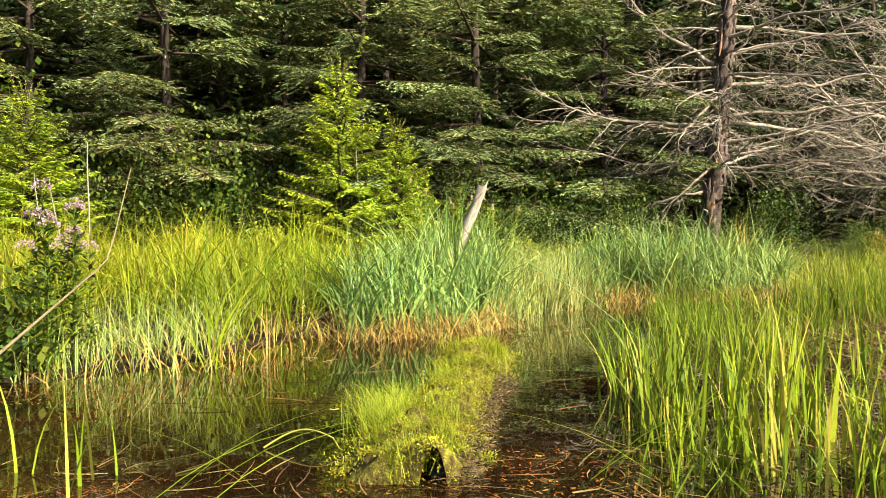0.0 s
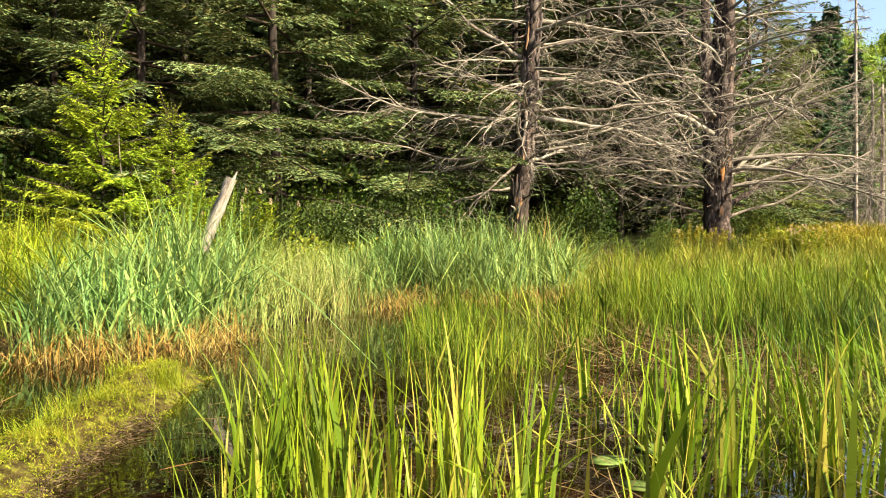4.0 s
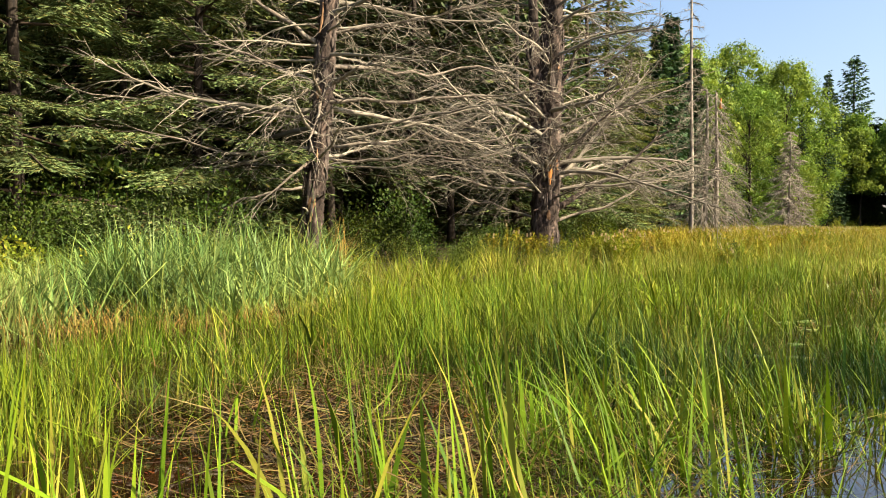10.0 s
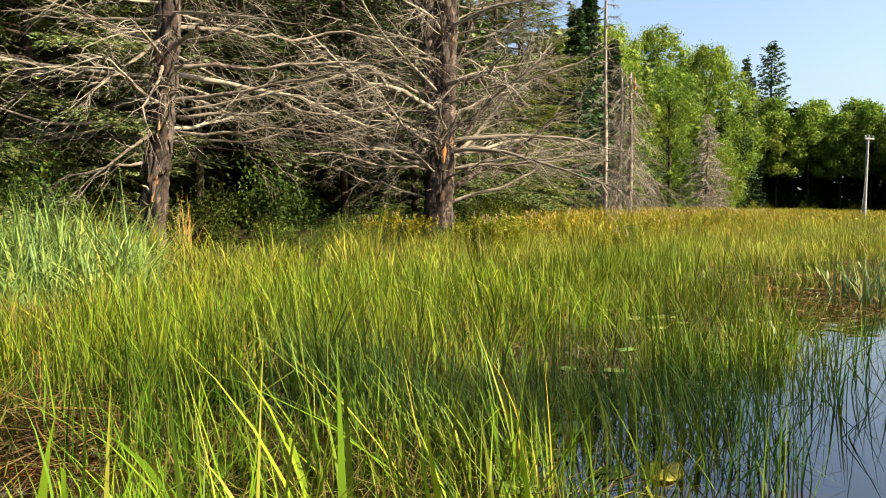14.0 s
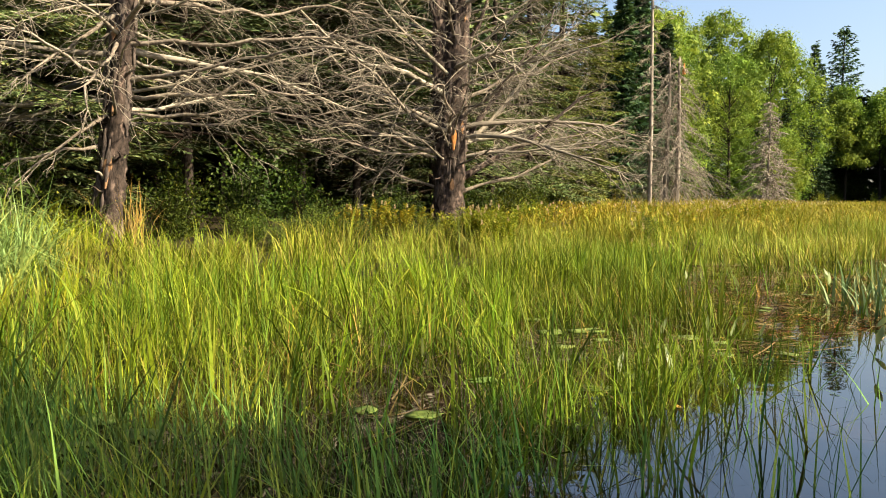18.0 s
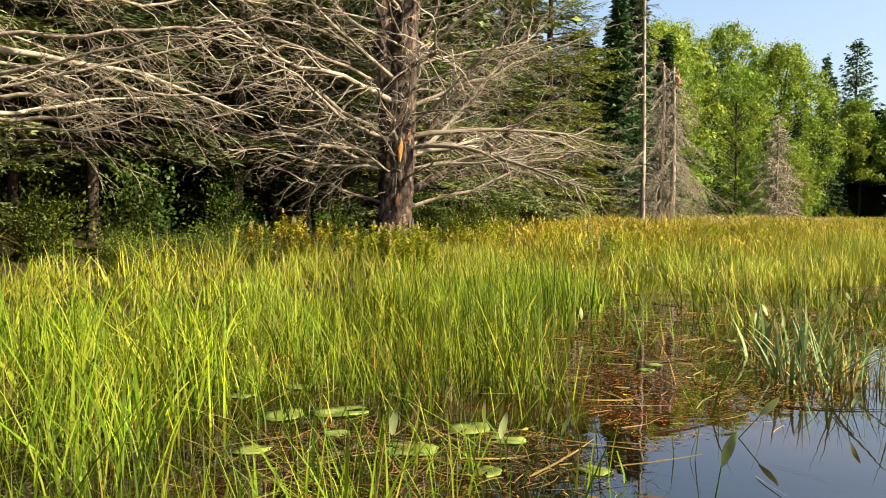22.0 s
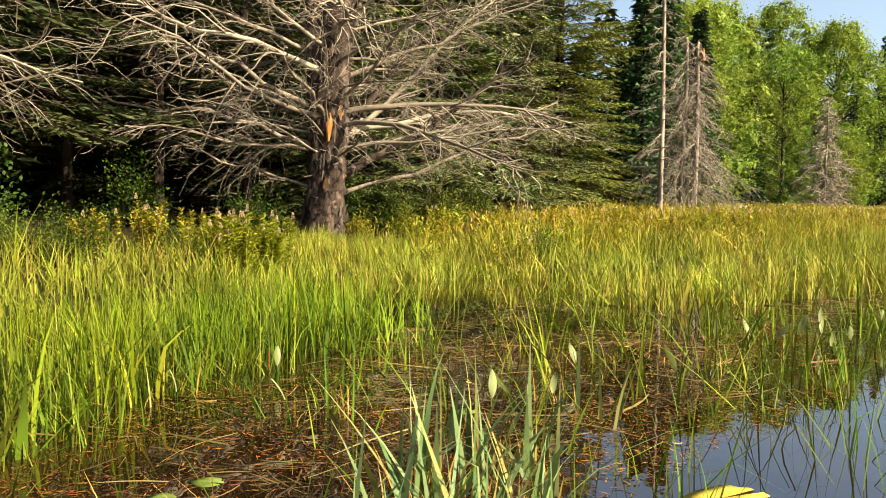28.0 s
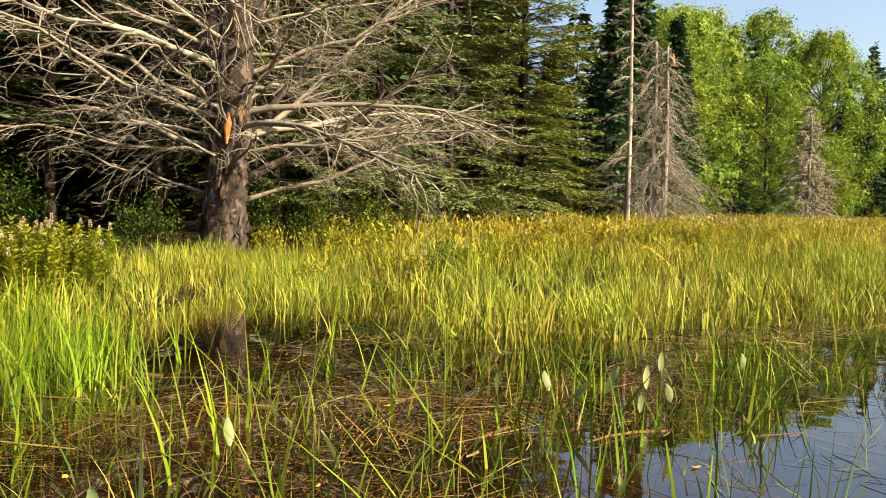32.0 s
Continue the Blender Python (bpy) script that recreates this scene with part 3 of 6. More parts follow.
WALL = [(-15, 10.5), (-12, 13), (-9.4, 12.4), (-7.2, 14.4), (-5.0, 15.0), (-3.3, 17.0), (-1.6, 16.2), (0.7, 17.0), (2.2, 19.2), (3.6, 18.6),
        (14.2, 27.4), (17.2, 30), (20, 33)]
for k, (x, y) in enumerate(WALL):
    plant_tree("spruce_tree", "tall dark green spruce with drooping boughs at the forest edge", "tree", FINE[k % 3] if -9.5 < x < 4 else SPRUCES[k % 4] if x > -8 else DEEPER[k % 2], (x, y), (k * 0.7 % 1.2) - 0.8, 0.92 + 0.05 * (k * 7 % 5), "spruces along the forest edge")
# Coarse back rows added to block light from behind, needles coloured as shade.
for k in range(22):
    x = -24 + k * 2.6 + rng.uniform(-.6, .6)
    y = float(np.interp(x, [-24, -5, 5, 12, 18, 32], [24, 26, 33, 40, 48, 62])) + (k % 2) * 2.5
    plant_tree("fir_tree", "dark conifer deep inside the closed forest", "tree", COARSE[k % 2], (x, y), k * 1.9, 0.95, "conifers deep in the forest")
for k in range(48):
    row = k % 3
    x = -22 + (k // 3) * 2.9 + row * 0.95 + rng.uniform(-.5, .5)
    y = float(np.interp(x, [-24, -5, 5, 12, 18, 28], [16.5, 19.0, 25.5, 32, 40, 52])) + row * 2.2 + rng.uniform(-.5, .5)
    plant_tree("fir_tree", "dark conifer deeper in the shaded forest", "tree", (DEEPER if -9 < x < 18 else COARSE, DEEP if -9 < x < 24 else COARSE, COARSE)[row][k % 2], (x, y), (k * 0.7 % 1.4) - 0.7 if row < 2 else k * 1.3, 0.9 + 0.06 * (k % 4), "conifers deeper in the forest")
for k, (x, y) in enumerate([(32.6, 51.3), (36.3, 56.1), (35.0, 59.0), (39.4, 63.6), (12.5, 33.5), (14.6, 35.5), (16.8, 36.5), (10.6, 33)]):
    plant_tree("spruce_tree", "dark spruce standing behind the dead pine", "tree", DEEP[k % 2], (x, y), k * 0.9, 0.85 if k < 4 else 1.0 + 0.08 * (k % 3), "spruces behind the dead pine")
plant_tree("spruce_tree", "broad living spruce with layered green boughs at the meadow edge", "tree", LIVE, (25.4, 40.6), -0.3, 1.0)

YOUNG = conifer(31, 3.0, 0.035, 0.1, 1.2, 0.11, M_YOUNG, 0.085, 0.034, 0.40, rise=0.2, slim=0.26, taper=0.95)
plant_tree("young_spruce", "young bright yellow-green spruce with an upright leader", "tree", YOUNG, (-1.7, 13.6), 0, 1.06)
plant_tree("young_spruce", "smaller young spruce with browned top shoots", "tree", YOUNG, (-0.75, 13.9), 2.0, 0.78)
# Unseen spruces behind the path, placed so their tips shade the reed bed.
for k, (x, y, sz) in enumerate([(14.1, -1.0, .43), (14.9, -.1, .405), (14.8, -.7, .50)]):
    plant_tree("spruce_tree", "spruce on the open shore that shades the reeds", "tree", FIRS[k % 2], (x, y), k * 1.4, sz, "spruces on the open shore")
plant_tree("young_spruce", "low spreading pale green young conifer on the bank", "tree", YOUNG, (-5.35, 10.7), 4.0, 1.0, tall=0.8)


def twigs(wood, p0, d0, L, r0, g, depth, droop, count, seg=5):
    """A dead branch: a crooked tube with side twigs."""
    u = np.linspace(0, 1, seg)
    kink = np.cumsum(g.normal(0, 0.62 / seg if depth == 0 else 0.9 / seg, (seg - 1, 3)), axis=0)
    dirs = d0 + kink * (1.3 if depth == 0 else 1.6)
    dirs[:, 2] -= droop * 2 * u[1:]
    if depth == 0 and g.random() < 0.35:
        dirs[:, 2] += 0.9 * np.clip(u[1:] - 0.55, 0, 1)
    dirs /= np.linalg.norm(dirs, axis=1, keepdims=True)
    P = np.vstack([p0, p0 + np.cumsum(dirs * L / (seg - 1), axis=0)])
    wood.tubes(P[None], (r0 * (1 - 0.82 * u))[None], 5 if depth == 0 else 3)
    return P


def dress(spray, P, L, rb, per, g, fine):
    """Side branches and twigs along one dead limb."""
    seg = len(P) - 1
    n = max(4, int(per * L / 3))
    s = np.sort(g.uniform(0.18, 0.98, n))
    for q, fr in enumerate(s):
        i = min(int(fr * seg), seg - 1)
        p = P[i] + (P[i + 1] - P[i]) * (fr * seg - i)
        ax = P[i + 1] - P[i]
        ax /= np.linalg.norm(ax)
        sd = np.cross(ax, [0, 0, 1.0]) * (1 if q % 2 else -1)
        dd = ax * g.uniform(0.9, 2.6) + sd + np.array([0, 0, g.normal(-.12, 0.5)])
        dd /= np.linalg.norm(dd)
        l2 = L * g.uniform(0.14, 0.45) * (1.15 - 0.6 * fr)
        P2 = twigs(spray, p, dd, l2, max(rb * 0.3, 1.7 * fine), g, 1, g.uniform(-.1, .5), 0, 5)
        m = max(2, int(l2 / 0.2))
        fr2 = g.uniform(0.15, 1.0, m)
        i2 = np.minimum((fr2 * 4).astype(int), 3)
        p3 = P2[i2] + (P2[i2 + 1] - P2[i2]) * (fr2 * 4 - i2)[:, None]
        d3 = dd + g.normal(0, 0.5, (m, 3))
        d3 /= np.linalg.norm(d3, axis=1, keepdims=True)
        l3 = g.uniform(0.10, 0.42, m)
        v = np.linspace(0, 1, 3)
        P3 = p3[:, None] + d3[:, None] * (v[None, :] * l3[:, None])[..., None]
        P3 += (g.normal(0, 0.3, (m, 1, 3)) - [0, 0, 0.22]) * (v ** 2)[None, :, None] * l3[:, None, None]
        spray.tubes(P3, fine * (1 - 0.6 * v)[None] * np.ones((m, 1)), 3)


def dead_tree(name, label, at, h, r, limbs, seed, twig_mat, bark, reach, low, per, lift, lean, fine, mains):
    """mains: the large limbs, each by height, heading, slope, length, radius and curl."""
    g = np.random.default_rng(seed)
    t = thing(name, label, "tree", (at[0], at[1], float(ground_z(*at))))
    tm, mid, rad = trunk_mesh("trunk", h, r, bark, 26, 110, lean, 0.10, 1.12, 0.5, seed)
    part("trunk", tm, t)
    for k in range(26):
        z = 0.2 + (h * 0.6) * (k + g.random()) / 26
        az = g.uniform(3.2, 6.2)
        stub = Soup()
        d = np.array([math.cos(az), math.sin(az), g.uniform(-.6, .5)])
        u = np.linspace(0, 1, 4)
        stub.tubes((mid(z) + d * (rad(z) * 0.8 + u * g.uniform(0.08, 0.35))[:, None] + g.normal(0, .015, (4, 3)))[None], (g.uniform(.012, .03) * (1 - 0.55 * u))[None], 5)
        part("broken_stub", stub.mesh("broken_stub", twig_mat if k % 2 else bark, True), t)
    for k in range(34):
        z = 0.05 + (h * 0.55) * (k + g.random()) / 34
        az = g.uniform(3.3, 6.1)
        plate = Soup()
        u = np.linspace(0, 1, 6)
        hh, ww = g.uniform(0.2, 0.7), g.uniform(0.03, 0.08)
        o = np.array([math.cos(az), math.sin(az), 0])
        sd = np.array([-math.sin(az), math.cos(az), 0])
        c = np.array([mid(z + hh * q) for q in u]) + o * (np.array([rad(z + hh * q) for q in u]) * 1.13 + 0.05 * (1 - u) ** 2 * g.random())[:, None]
        wv = ww * np.sin(np.pi * np.clip(u, .08, .92)) * g.uniform(.6, 1.3, 6)
        plate.add(np.stack([c - sd * wv[:, None] - o * .015, c + o * .012, c + sd * wv[:, None] - o * .015], 1), [(3 * q + b, 3 * q + b + 1, 3 * q + b + 4, 3 * q + b + 3) for q in range(5) for b in (0, 1)])
        part("bark_plate", plate.mesh("bark_plate", M_ORANGEBARK if k % 8 == 5 else M_PLATE, True), t)
    for z, az, slope, L, rr, curl in mains:
        limb, spray = Soup(), Soup()
        u = np.linspace(0, 1, 12)
        side = np.array([-math.sin(az), math.cos(az), 0])
        out = np.array([math.cos(az), math.sin(az), 0]) / math.hypot(1, slope)
        sway = np.cumsum(g.normal(0, 0.03 * L, 12)) * u
        bob = np.cumsum(g.normal(0, 0.022 * L, 12)) * u + 0.008 * L * g.normal(0, 1, 12)
        P = mid(z) + out * (u * L)[:, None] + side * sway[:, None]
        P[:, 2] += slope / math.hypot(1, slope) * u * L + curl * L * u ** 2 + bob
        P[:, 2] = np.maximum(P[:, 2], 0.05)
        limb.tubes(P[None], (rr * (1 - 0.8 * u) * (1 + 0.12 * g.normal(0, 1, 12)))[None], 8)
        dress(spray, P, L, rr * 0.5, per * 1.25, g, fine)
        part("twig_spray", spray.mesh("twig_spray", twig_mat), part("limb", limb.mesh("limb", bark if rr > 0.065 else M_LIMB, True), t), kind="stuff")
    for k in range(limbs):
        f = (k + g.uniform(0, 1)) / limbs
        z = low + (h * 0.97 - low) * f
        az = k * 2.399 + g.uniform(-.5, .5)
        if z < 1.6:
            z += 0.8
        big = g.random() < 0.3
        L = reach * (1 - 0.68 * f) * (g.uniform(0.8, 1.1) if big else g.uniform(0.35, 0.85))
        el = g.uniform(-.3, .2) + lift + 0.25 * f
        el = max(el, 0.04) if z < 2.2 else el
        d = np.array([math.cos(az) * math.cos(el), math.sin(az) * math.cos(el), math.sin(el)])
        limb, spray = Soup(), Soup()
        rb = 0.012 + (0.0105 if big else 0.007) * L * g.uniform(0.7, 1.2)
        P = twigs(limb, mid(z) + d * rad(z) * 0.5, d, L, rb, g, 0, g.uniform(-.06, .16) + 0.02, 0, 10)
        dress(spray, P, L, rb, per, g, fine)
        part("twig_spray", spray.mesh("twig_spray", twig_mat), part("limb", limb.mesh("limb", twig_mat), t), kind="stuff")
    return t, mid, rad


dead_tree("dead_tree", "bare grey dead spruce with tangled spreading branches", (5.4, 17.0), 8.5, 0.205, 74, 3, M_TWIG, M_DEADBARK, 4.7, 1.7, 14, 0.0, 0.3, 0.0055,
          [(3.9, 2.9, 0.8, 2.6, 0.062, 0.0), (3.3, 2.8, 0.45, 4.1, 0.036, -0.2), (2.7, 3.0, 0.05, 4.2, 0.034, 0.1), (2.1, 3.1, -0.08, 3.7, 0.035, 0.05), (3.5, 3.9, -0.9, 2.2, 0.034, 0.1),
                            (2.0, 3.7, -0.7, 1.9, 0.03, -0.25), (3.0, 4.3, -0.5, 2.0, 0.034, -0.2), (1.5, 3.3, -0.15, 2.5, 0.03, -0.12), (2.1, -0.2, 0.12, 4.1, 0.034, -0.05), (3.0, -0.3, 0.0, 4.3, 0.04, 0.1),
                            (1.9, -0.1, -0.03, 3.6, 0.03, 0.04), (2.4, -0.5, 0.05, 3.8, 0.04, -0.03), (3.6, 0.1, 0.05, 3.9, 0.04, 0.02), (4.2, -0.4, 0.15, 3.7, 0.04, -0.08), (3.2, 4.9, 0.1, 2.6, 0.045, -0.15)])
D2, mid2, rad2 = dead_tree("dead_tree", "bare dead pine with rough bark and fine twigs", (13.05, 23.0), 10.5, 0.385, 92, 5, M_TWIG, M_DEADBARK, 6.0, 1.2, 14, 0.24, 0.14, 0.0055,
                           [(0.75, -0.15, 0.42, 5.4, 0.05, -0.08), (1.05, -0.25, 0.75, 5.2, 0.085, -0.13), (1.7, -0.1, 1.3, 5.0, 0.085, -0.05), (3.0, 0.2, 2.6, 3.4, 0.10, 0.0), (3.3, 3.4, 4.0, 3.0, 0.11, 0.0),
                            (3.5, 2.9, 0.5, 4.8, 0.055, -0.05), (2.5, 3.1, 0.45, 5.2, 0.065, -0.08), (1.8, 3.0, 0.35, 5.4, 0.055, -0.05), (1.7, 3.3, 0.1, 4.3, 0.04, 0.0), (0.95, 2.9, 0.3, 3.4, 0.035, -0.05),
                            (1.8, -0.2, 0.2, 4.8, 0.045, -0.02), (3.1, -0.1, 0.5, 5.4, 0.05, -0.06), (2.3, 4.3, 0.4, 3.6, 0.05, -0.08), (2.6, 5.3, 0.5, 3.8, 0.05, -0.08), (1.5, 4.9, 0.25, 2.8, 0.035, 0.0)])
tm, mid3, rad3 = trunk_mesh("second_stem", 6.6, 0.19, M_DEADBARK, 16, 60, -0.12, 0.10, 1.0, 0.4, 15)
stem = part("second_stem", tm, D2, "upright second stem of the forked trunk")
stem.location = (mid2(2.5)[0] - 0.22, mid2(2.5)[1] + 0.05, 2.5)
s = Soup()
u = np.linspace(0, 1, 8)
P = np.array([mid2(1.95 + 0.55 * a) for a in u]) + np.array([-0.12, -0.93, 0]) * (rad2(2.2) * 1.12)
wd = 0.075 * np.sin(np.pi * np.clip(u, 0.03, 0.97)) ** 0.6 * rng.uniform(0.7, 1.2, 8)
v = np.stack([P + np.outer(wd, (-0.97, 0.12, 0)), P + [-0.01, -0.04, 0], P + np.outer(wd, (0.97, -0.12, 0))], 1)
s.add(v, [(3 * a + b, 3 * a + b + 1, 3 * a + b + 4, 3 * a + b + 3) for a in range(7) for b in (0, 1)])
part("bare_patch", s.mesh("bare_patch", M_ORANGE, True), D2, "orange bare wood where the bark has split")


def snag(label, at, h, r, limbs, reach, seed, droop=0.8, low=0.2, fat=0.015, trunks=((0, 0, 1),), fringe=30, twig=M_TWIG):
    g = np.random.default_rng(seed)
    t = thing("snag", label, "dead tree", (at[0], at[1], float(ground_z(*at))), "bare snags in the meadow")
    poles = []
    for q, (dx, dy, k) in enumerate(trunks):
        tm, mid, rad = trunk_mesh("trunk", h * k, r * k, M_GREYWOOD, 9, 20, 0.02, 0.06, 1.2, 0.35, seed + q)
        ob = part("trunk", tm, t)
        ob.location = (dx, dy, 0)
        poles.append((mid, np.array([dx, dy, 0]), k))
    for k in range(limbs):
        mid, off, hk = poles[k % len(poles)]
        f = low + (1 - low) * (k + g.random()) / limbs
        z = f * h * hk
        az = k * 2.4 + g.uniform(-.4, .4)
        L = reach * (1.05 - 0.85 * f) * g.uniform(0.5, 1.1)
        d = np.array([math.cos(az), math.sin(az), 0.1])
        wood, spray = Soup(), Soup()
        P = twigs(wood, mid(z) + off, d, L, 0.028, g, 0, droop * g.uniform(.5, 1.1), 0, 7)
        m = fringe
        fr = g.uniform(0.1, 1, m)
        i = np.minimum((fr * 6).astype(int), 5)
        p = P[i] + (P[i + 1] - P[i]) * (fr * 6 - i)[:, None]
        dd = d * 0.8 + g.normal(0, 0.5, (m, 3)) - [0, 0, droop * 0.8]
        l = g.uniform(0.25, 0.8, m) * L * 0.5
        v = np.linspace(0, 1, 3)
        hang = p[:, None] + dd[:, None] * (v[None] * l[:, None])[..., None]
        hang[..., 2] -= (0.3 * droop * v ** 2)[None] * l[:, None]
        hang[..., 2] = np.maximum(hang[..., 2], 0.03)
        spray.tubes(hang, fat * (1 - 0.6 * v)[None] * np.ones((m, 1)), 3)
        part("twig_spray", spray.mesh("twig_spray", twig), part("limb", wood.mesh("limb", twig), t), kind="stuff")
    return t


snag("tall slender grey dead trunk with short broken twigs", (29.5, 39.0), 13.8, 0.125, 60, 2.1, 41, 0.5, 0.05, 0.009)
S2 = snag("broken grey dead trunk with drooping bare branches", (31.7, 39.8), 7.9, 0.16, 120, 3.3, 42, 1.0, 0.04, 0.010, ((0, 0, 1), (-0.42, 0.3, 1.03)), 26, M_SNAG)
snag("small dead grey spruce with drooping branches", (60.7, 66.5), 9.5, 0.16, 120, 2.9, 43, 0.45, 0.02, 0.030, ((0, 0, 1),), 26, M_SNAG)


s = Soup()
u = np.linspace(0, 1, 5)
s.tubes(np.stack([0.22 + 0.02 * u, -0.12 + 0 * u, 6.9 + 0.55 * u], -1)[None], (0.09 * (1 - 0.7 * u))[None], 6)
part("broken_tip", s.mesh("broken_tip", M_ORANGE, True), S2, "splintered orange wood at the broken top")


def broad_tree(seed, h, w, leaf, count, lobes=26, foot=0.03, material=None):
    g = np.random.default_rng(seed)
    tm, mid, rad = trunk_mesh("trunk", h * 0.8, 0.2, M_BARK, 8, 10, 0.05, 0.05, 1.3, 0.2, seed)
    wood, crown = Soup(), Soup()
    z = foot + (1 - foot) * (np.arange(lobes) + g.random(lobes)) / lobes
    a = np.arange(lobes) * 2.4 + g.uniform(-.5, .5, lobes)
    prof = w * np.sin(np.clip(z * 0.84 + 0.13, 0, 1) * np.pi) ** 0.62
    out = np.sqrt(g.uniform(0.12, 0.95, lobes))
    c = np.stack([np.cos(a) * prof * out, np.sin(a) * prof * out, z * h * 0.95], 1)
    rl = w * g.uniform(0.15, 0.30, lobes)
    for k in range(lobes):
        if k % 3 == 0:
            b = mid(min(c[k, 2] * 0.75, h * 0.78))
            v = np.linspace(0, 1, 4)
            wood.tubes((b + (c[k] - b) * v[:, None])[None], (0.05 * (1 - 0.7 * v))[None], 4)
        n = 34
        d = g.normal(0, 1, (n, 3))
        d /= np.linalg.norm(d, axis=1, keepdims=True)
        crown.leaves(c[k] + d * rl[k] * g.uniform(0.1, 0.5, (n, 1)), np.cross(d, g.normal(0, 1, (n, 3))), d, rl[k] * g.uniform(0.25, 0.4, n), rl[k] * g.uniform(0.2, 0.3, n))
        n = count // lobes
        d = g.normal(0, 1, (n, 3))
        d /= np.linalg.norm(d, axis=1, keepdims=True)
        p = c[k] + d * rl[k] * g.uniform(0.5, 1.05, (n, 1)) * [1, 1, 0.75]
        crown.leaves(p, np.cross(d, g.normal(0, 1, (n, 3))) + 0.4 * d, d + [0, 0, 0.35] + g.normal(0, .55, (n, 3)), leaf * g.uniform(0.5, 1.4, n), leaf * 0.7 * g.uniform(0.5, 1.2, n))
    return tm, wood.mesh("branchwork", M_BARK), crown.mesh("crown", material or M_BROAD)


BROAD = [broad_tree(50 + k, 16, 4.6 + 0.5 * k, 0.155, 24000, 130) for k in range(3)]
PINE = conifer(69, 17, 0.25, 0.6, 3.3, 0.42, M_FIR_FAR, 0.42, 0.27, 0.5, slim=0.45, rise=0.12, taper=0.55)
RAISED = [broad_tree(56 + k, 15, 4.6, 0.36, 6500, 70, 0.36) for k in range(2)]

# far trees
for k, (x, y, sz) in enumerate([(62.8, 86, 1.3), (60.5, 71.8, .86), (50, 70, 1.03), (74, 91, 1.4), (80, 88.5, 1.26), (57, 80, 1.15), (46, 66, .93), (86, 96, 1.3), (68, 73.2, .46), (67, 80, .8)]):
    plant_tree("leafy_tree", "full bright green broad-leaved tree in sun", "tree", BROAD[k % 3], (x, y), k * 1.7, sz * 1.08, "leafy trees beyond the meadow")
for k, (x, y, sz) in enumerate([(89.5, 91.7, 1.22), (86.5, 92, 0.98), (92.6, 93, 1.1), (84, 90, .85), (70, 79, .7), (66, 74, .55), (40, 53, 0.72), (36, 50, 0.85), (33, 47, 0.75), (30, 48, 0.52), (43, 58, 0.7), (56, 70, .6), (46, 62, .7)]):
    plant_tree("fir_tree", "dark slender conifer far across the meadow", "tree", SLENDER if k < 5 else SLIM, (x, y), k * 1.1, sz, "far conifers")
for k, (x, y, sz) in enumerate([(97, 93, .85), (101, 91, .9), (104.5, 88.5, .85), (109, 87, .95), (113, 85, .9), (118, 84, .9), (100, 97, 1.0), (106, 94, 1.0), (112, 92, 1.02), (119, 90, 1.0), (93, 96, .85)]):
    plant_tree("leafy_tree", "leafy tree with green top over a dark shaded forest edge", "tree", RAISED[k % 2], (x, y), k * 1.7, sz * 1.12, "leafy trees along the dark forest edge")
# Conifers added out of view so the far forest edge falls in shade.
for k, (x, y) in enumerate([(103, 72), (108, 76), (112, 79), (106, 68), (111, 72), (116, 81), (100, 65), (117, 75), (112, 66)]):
    plant_tree("fir_tree", "tall unseen conifer added to cast shade on the far forest", "tree", COARSE[k % 2], (x, y), k * 1.3, 1.1, "conifers on the sunward forest edge")
# Rows added to close bright gaps, with shade in the needle colour.
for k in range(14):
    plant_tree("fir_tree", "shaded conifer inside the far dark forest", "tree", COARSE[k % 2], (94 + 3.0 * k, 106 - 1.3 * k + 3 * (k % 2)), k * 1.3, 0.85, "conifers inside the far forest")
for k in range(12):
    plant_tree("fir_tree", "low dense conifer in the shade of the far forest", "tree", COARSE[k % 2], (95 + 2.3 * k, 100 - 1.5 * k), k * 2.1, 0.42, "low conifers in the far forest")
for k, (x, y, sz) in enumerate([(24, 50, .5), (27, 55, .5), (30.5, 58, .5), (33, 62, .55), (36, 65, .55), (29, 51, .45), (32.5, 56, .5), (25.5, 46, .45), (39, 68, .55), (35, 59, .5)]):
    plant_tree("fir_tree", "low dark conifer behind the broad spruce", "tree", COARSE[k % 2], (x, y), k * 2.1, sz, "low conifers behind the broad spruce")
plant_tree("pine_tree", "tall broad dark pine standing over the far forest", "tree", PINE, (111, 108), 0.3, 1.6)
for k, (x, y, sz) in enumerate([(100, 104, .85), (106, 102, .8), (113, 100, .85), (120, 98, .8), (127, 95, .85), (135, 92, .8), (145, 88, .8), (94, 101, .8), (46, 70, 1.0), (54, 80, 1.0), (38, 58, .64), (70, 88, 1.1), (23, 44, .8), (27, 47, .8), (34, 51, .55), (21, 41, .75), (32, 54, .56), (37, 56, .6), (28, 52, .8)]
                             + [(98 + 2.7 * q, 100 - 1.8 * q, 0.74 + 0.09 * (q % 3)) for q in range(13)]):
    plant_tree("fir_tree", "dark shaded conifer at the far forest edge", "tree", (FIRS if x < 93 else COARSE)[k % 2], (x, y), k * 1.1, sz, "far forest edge")


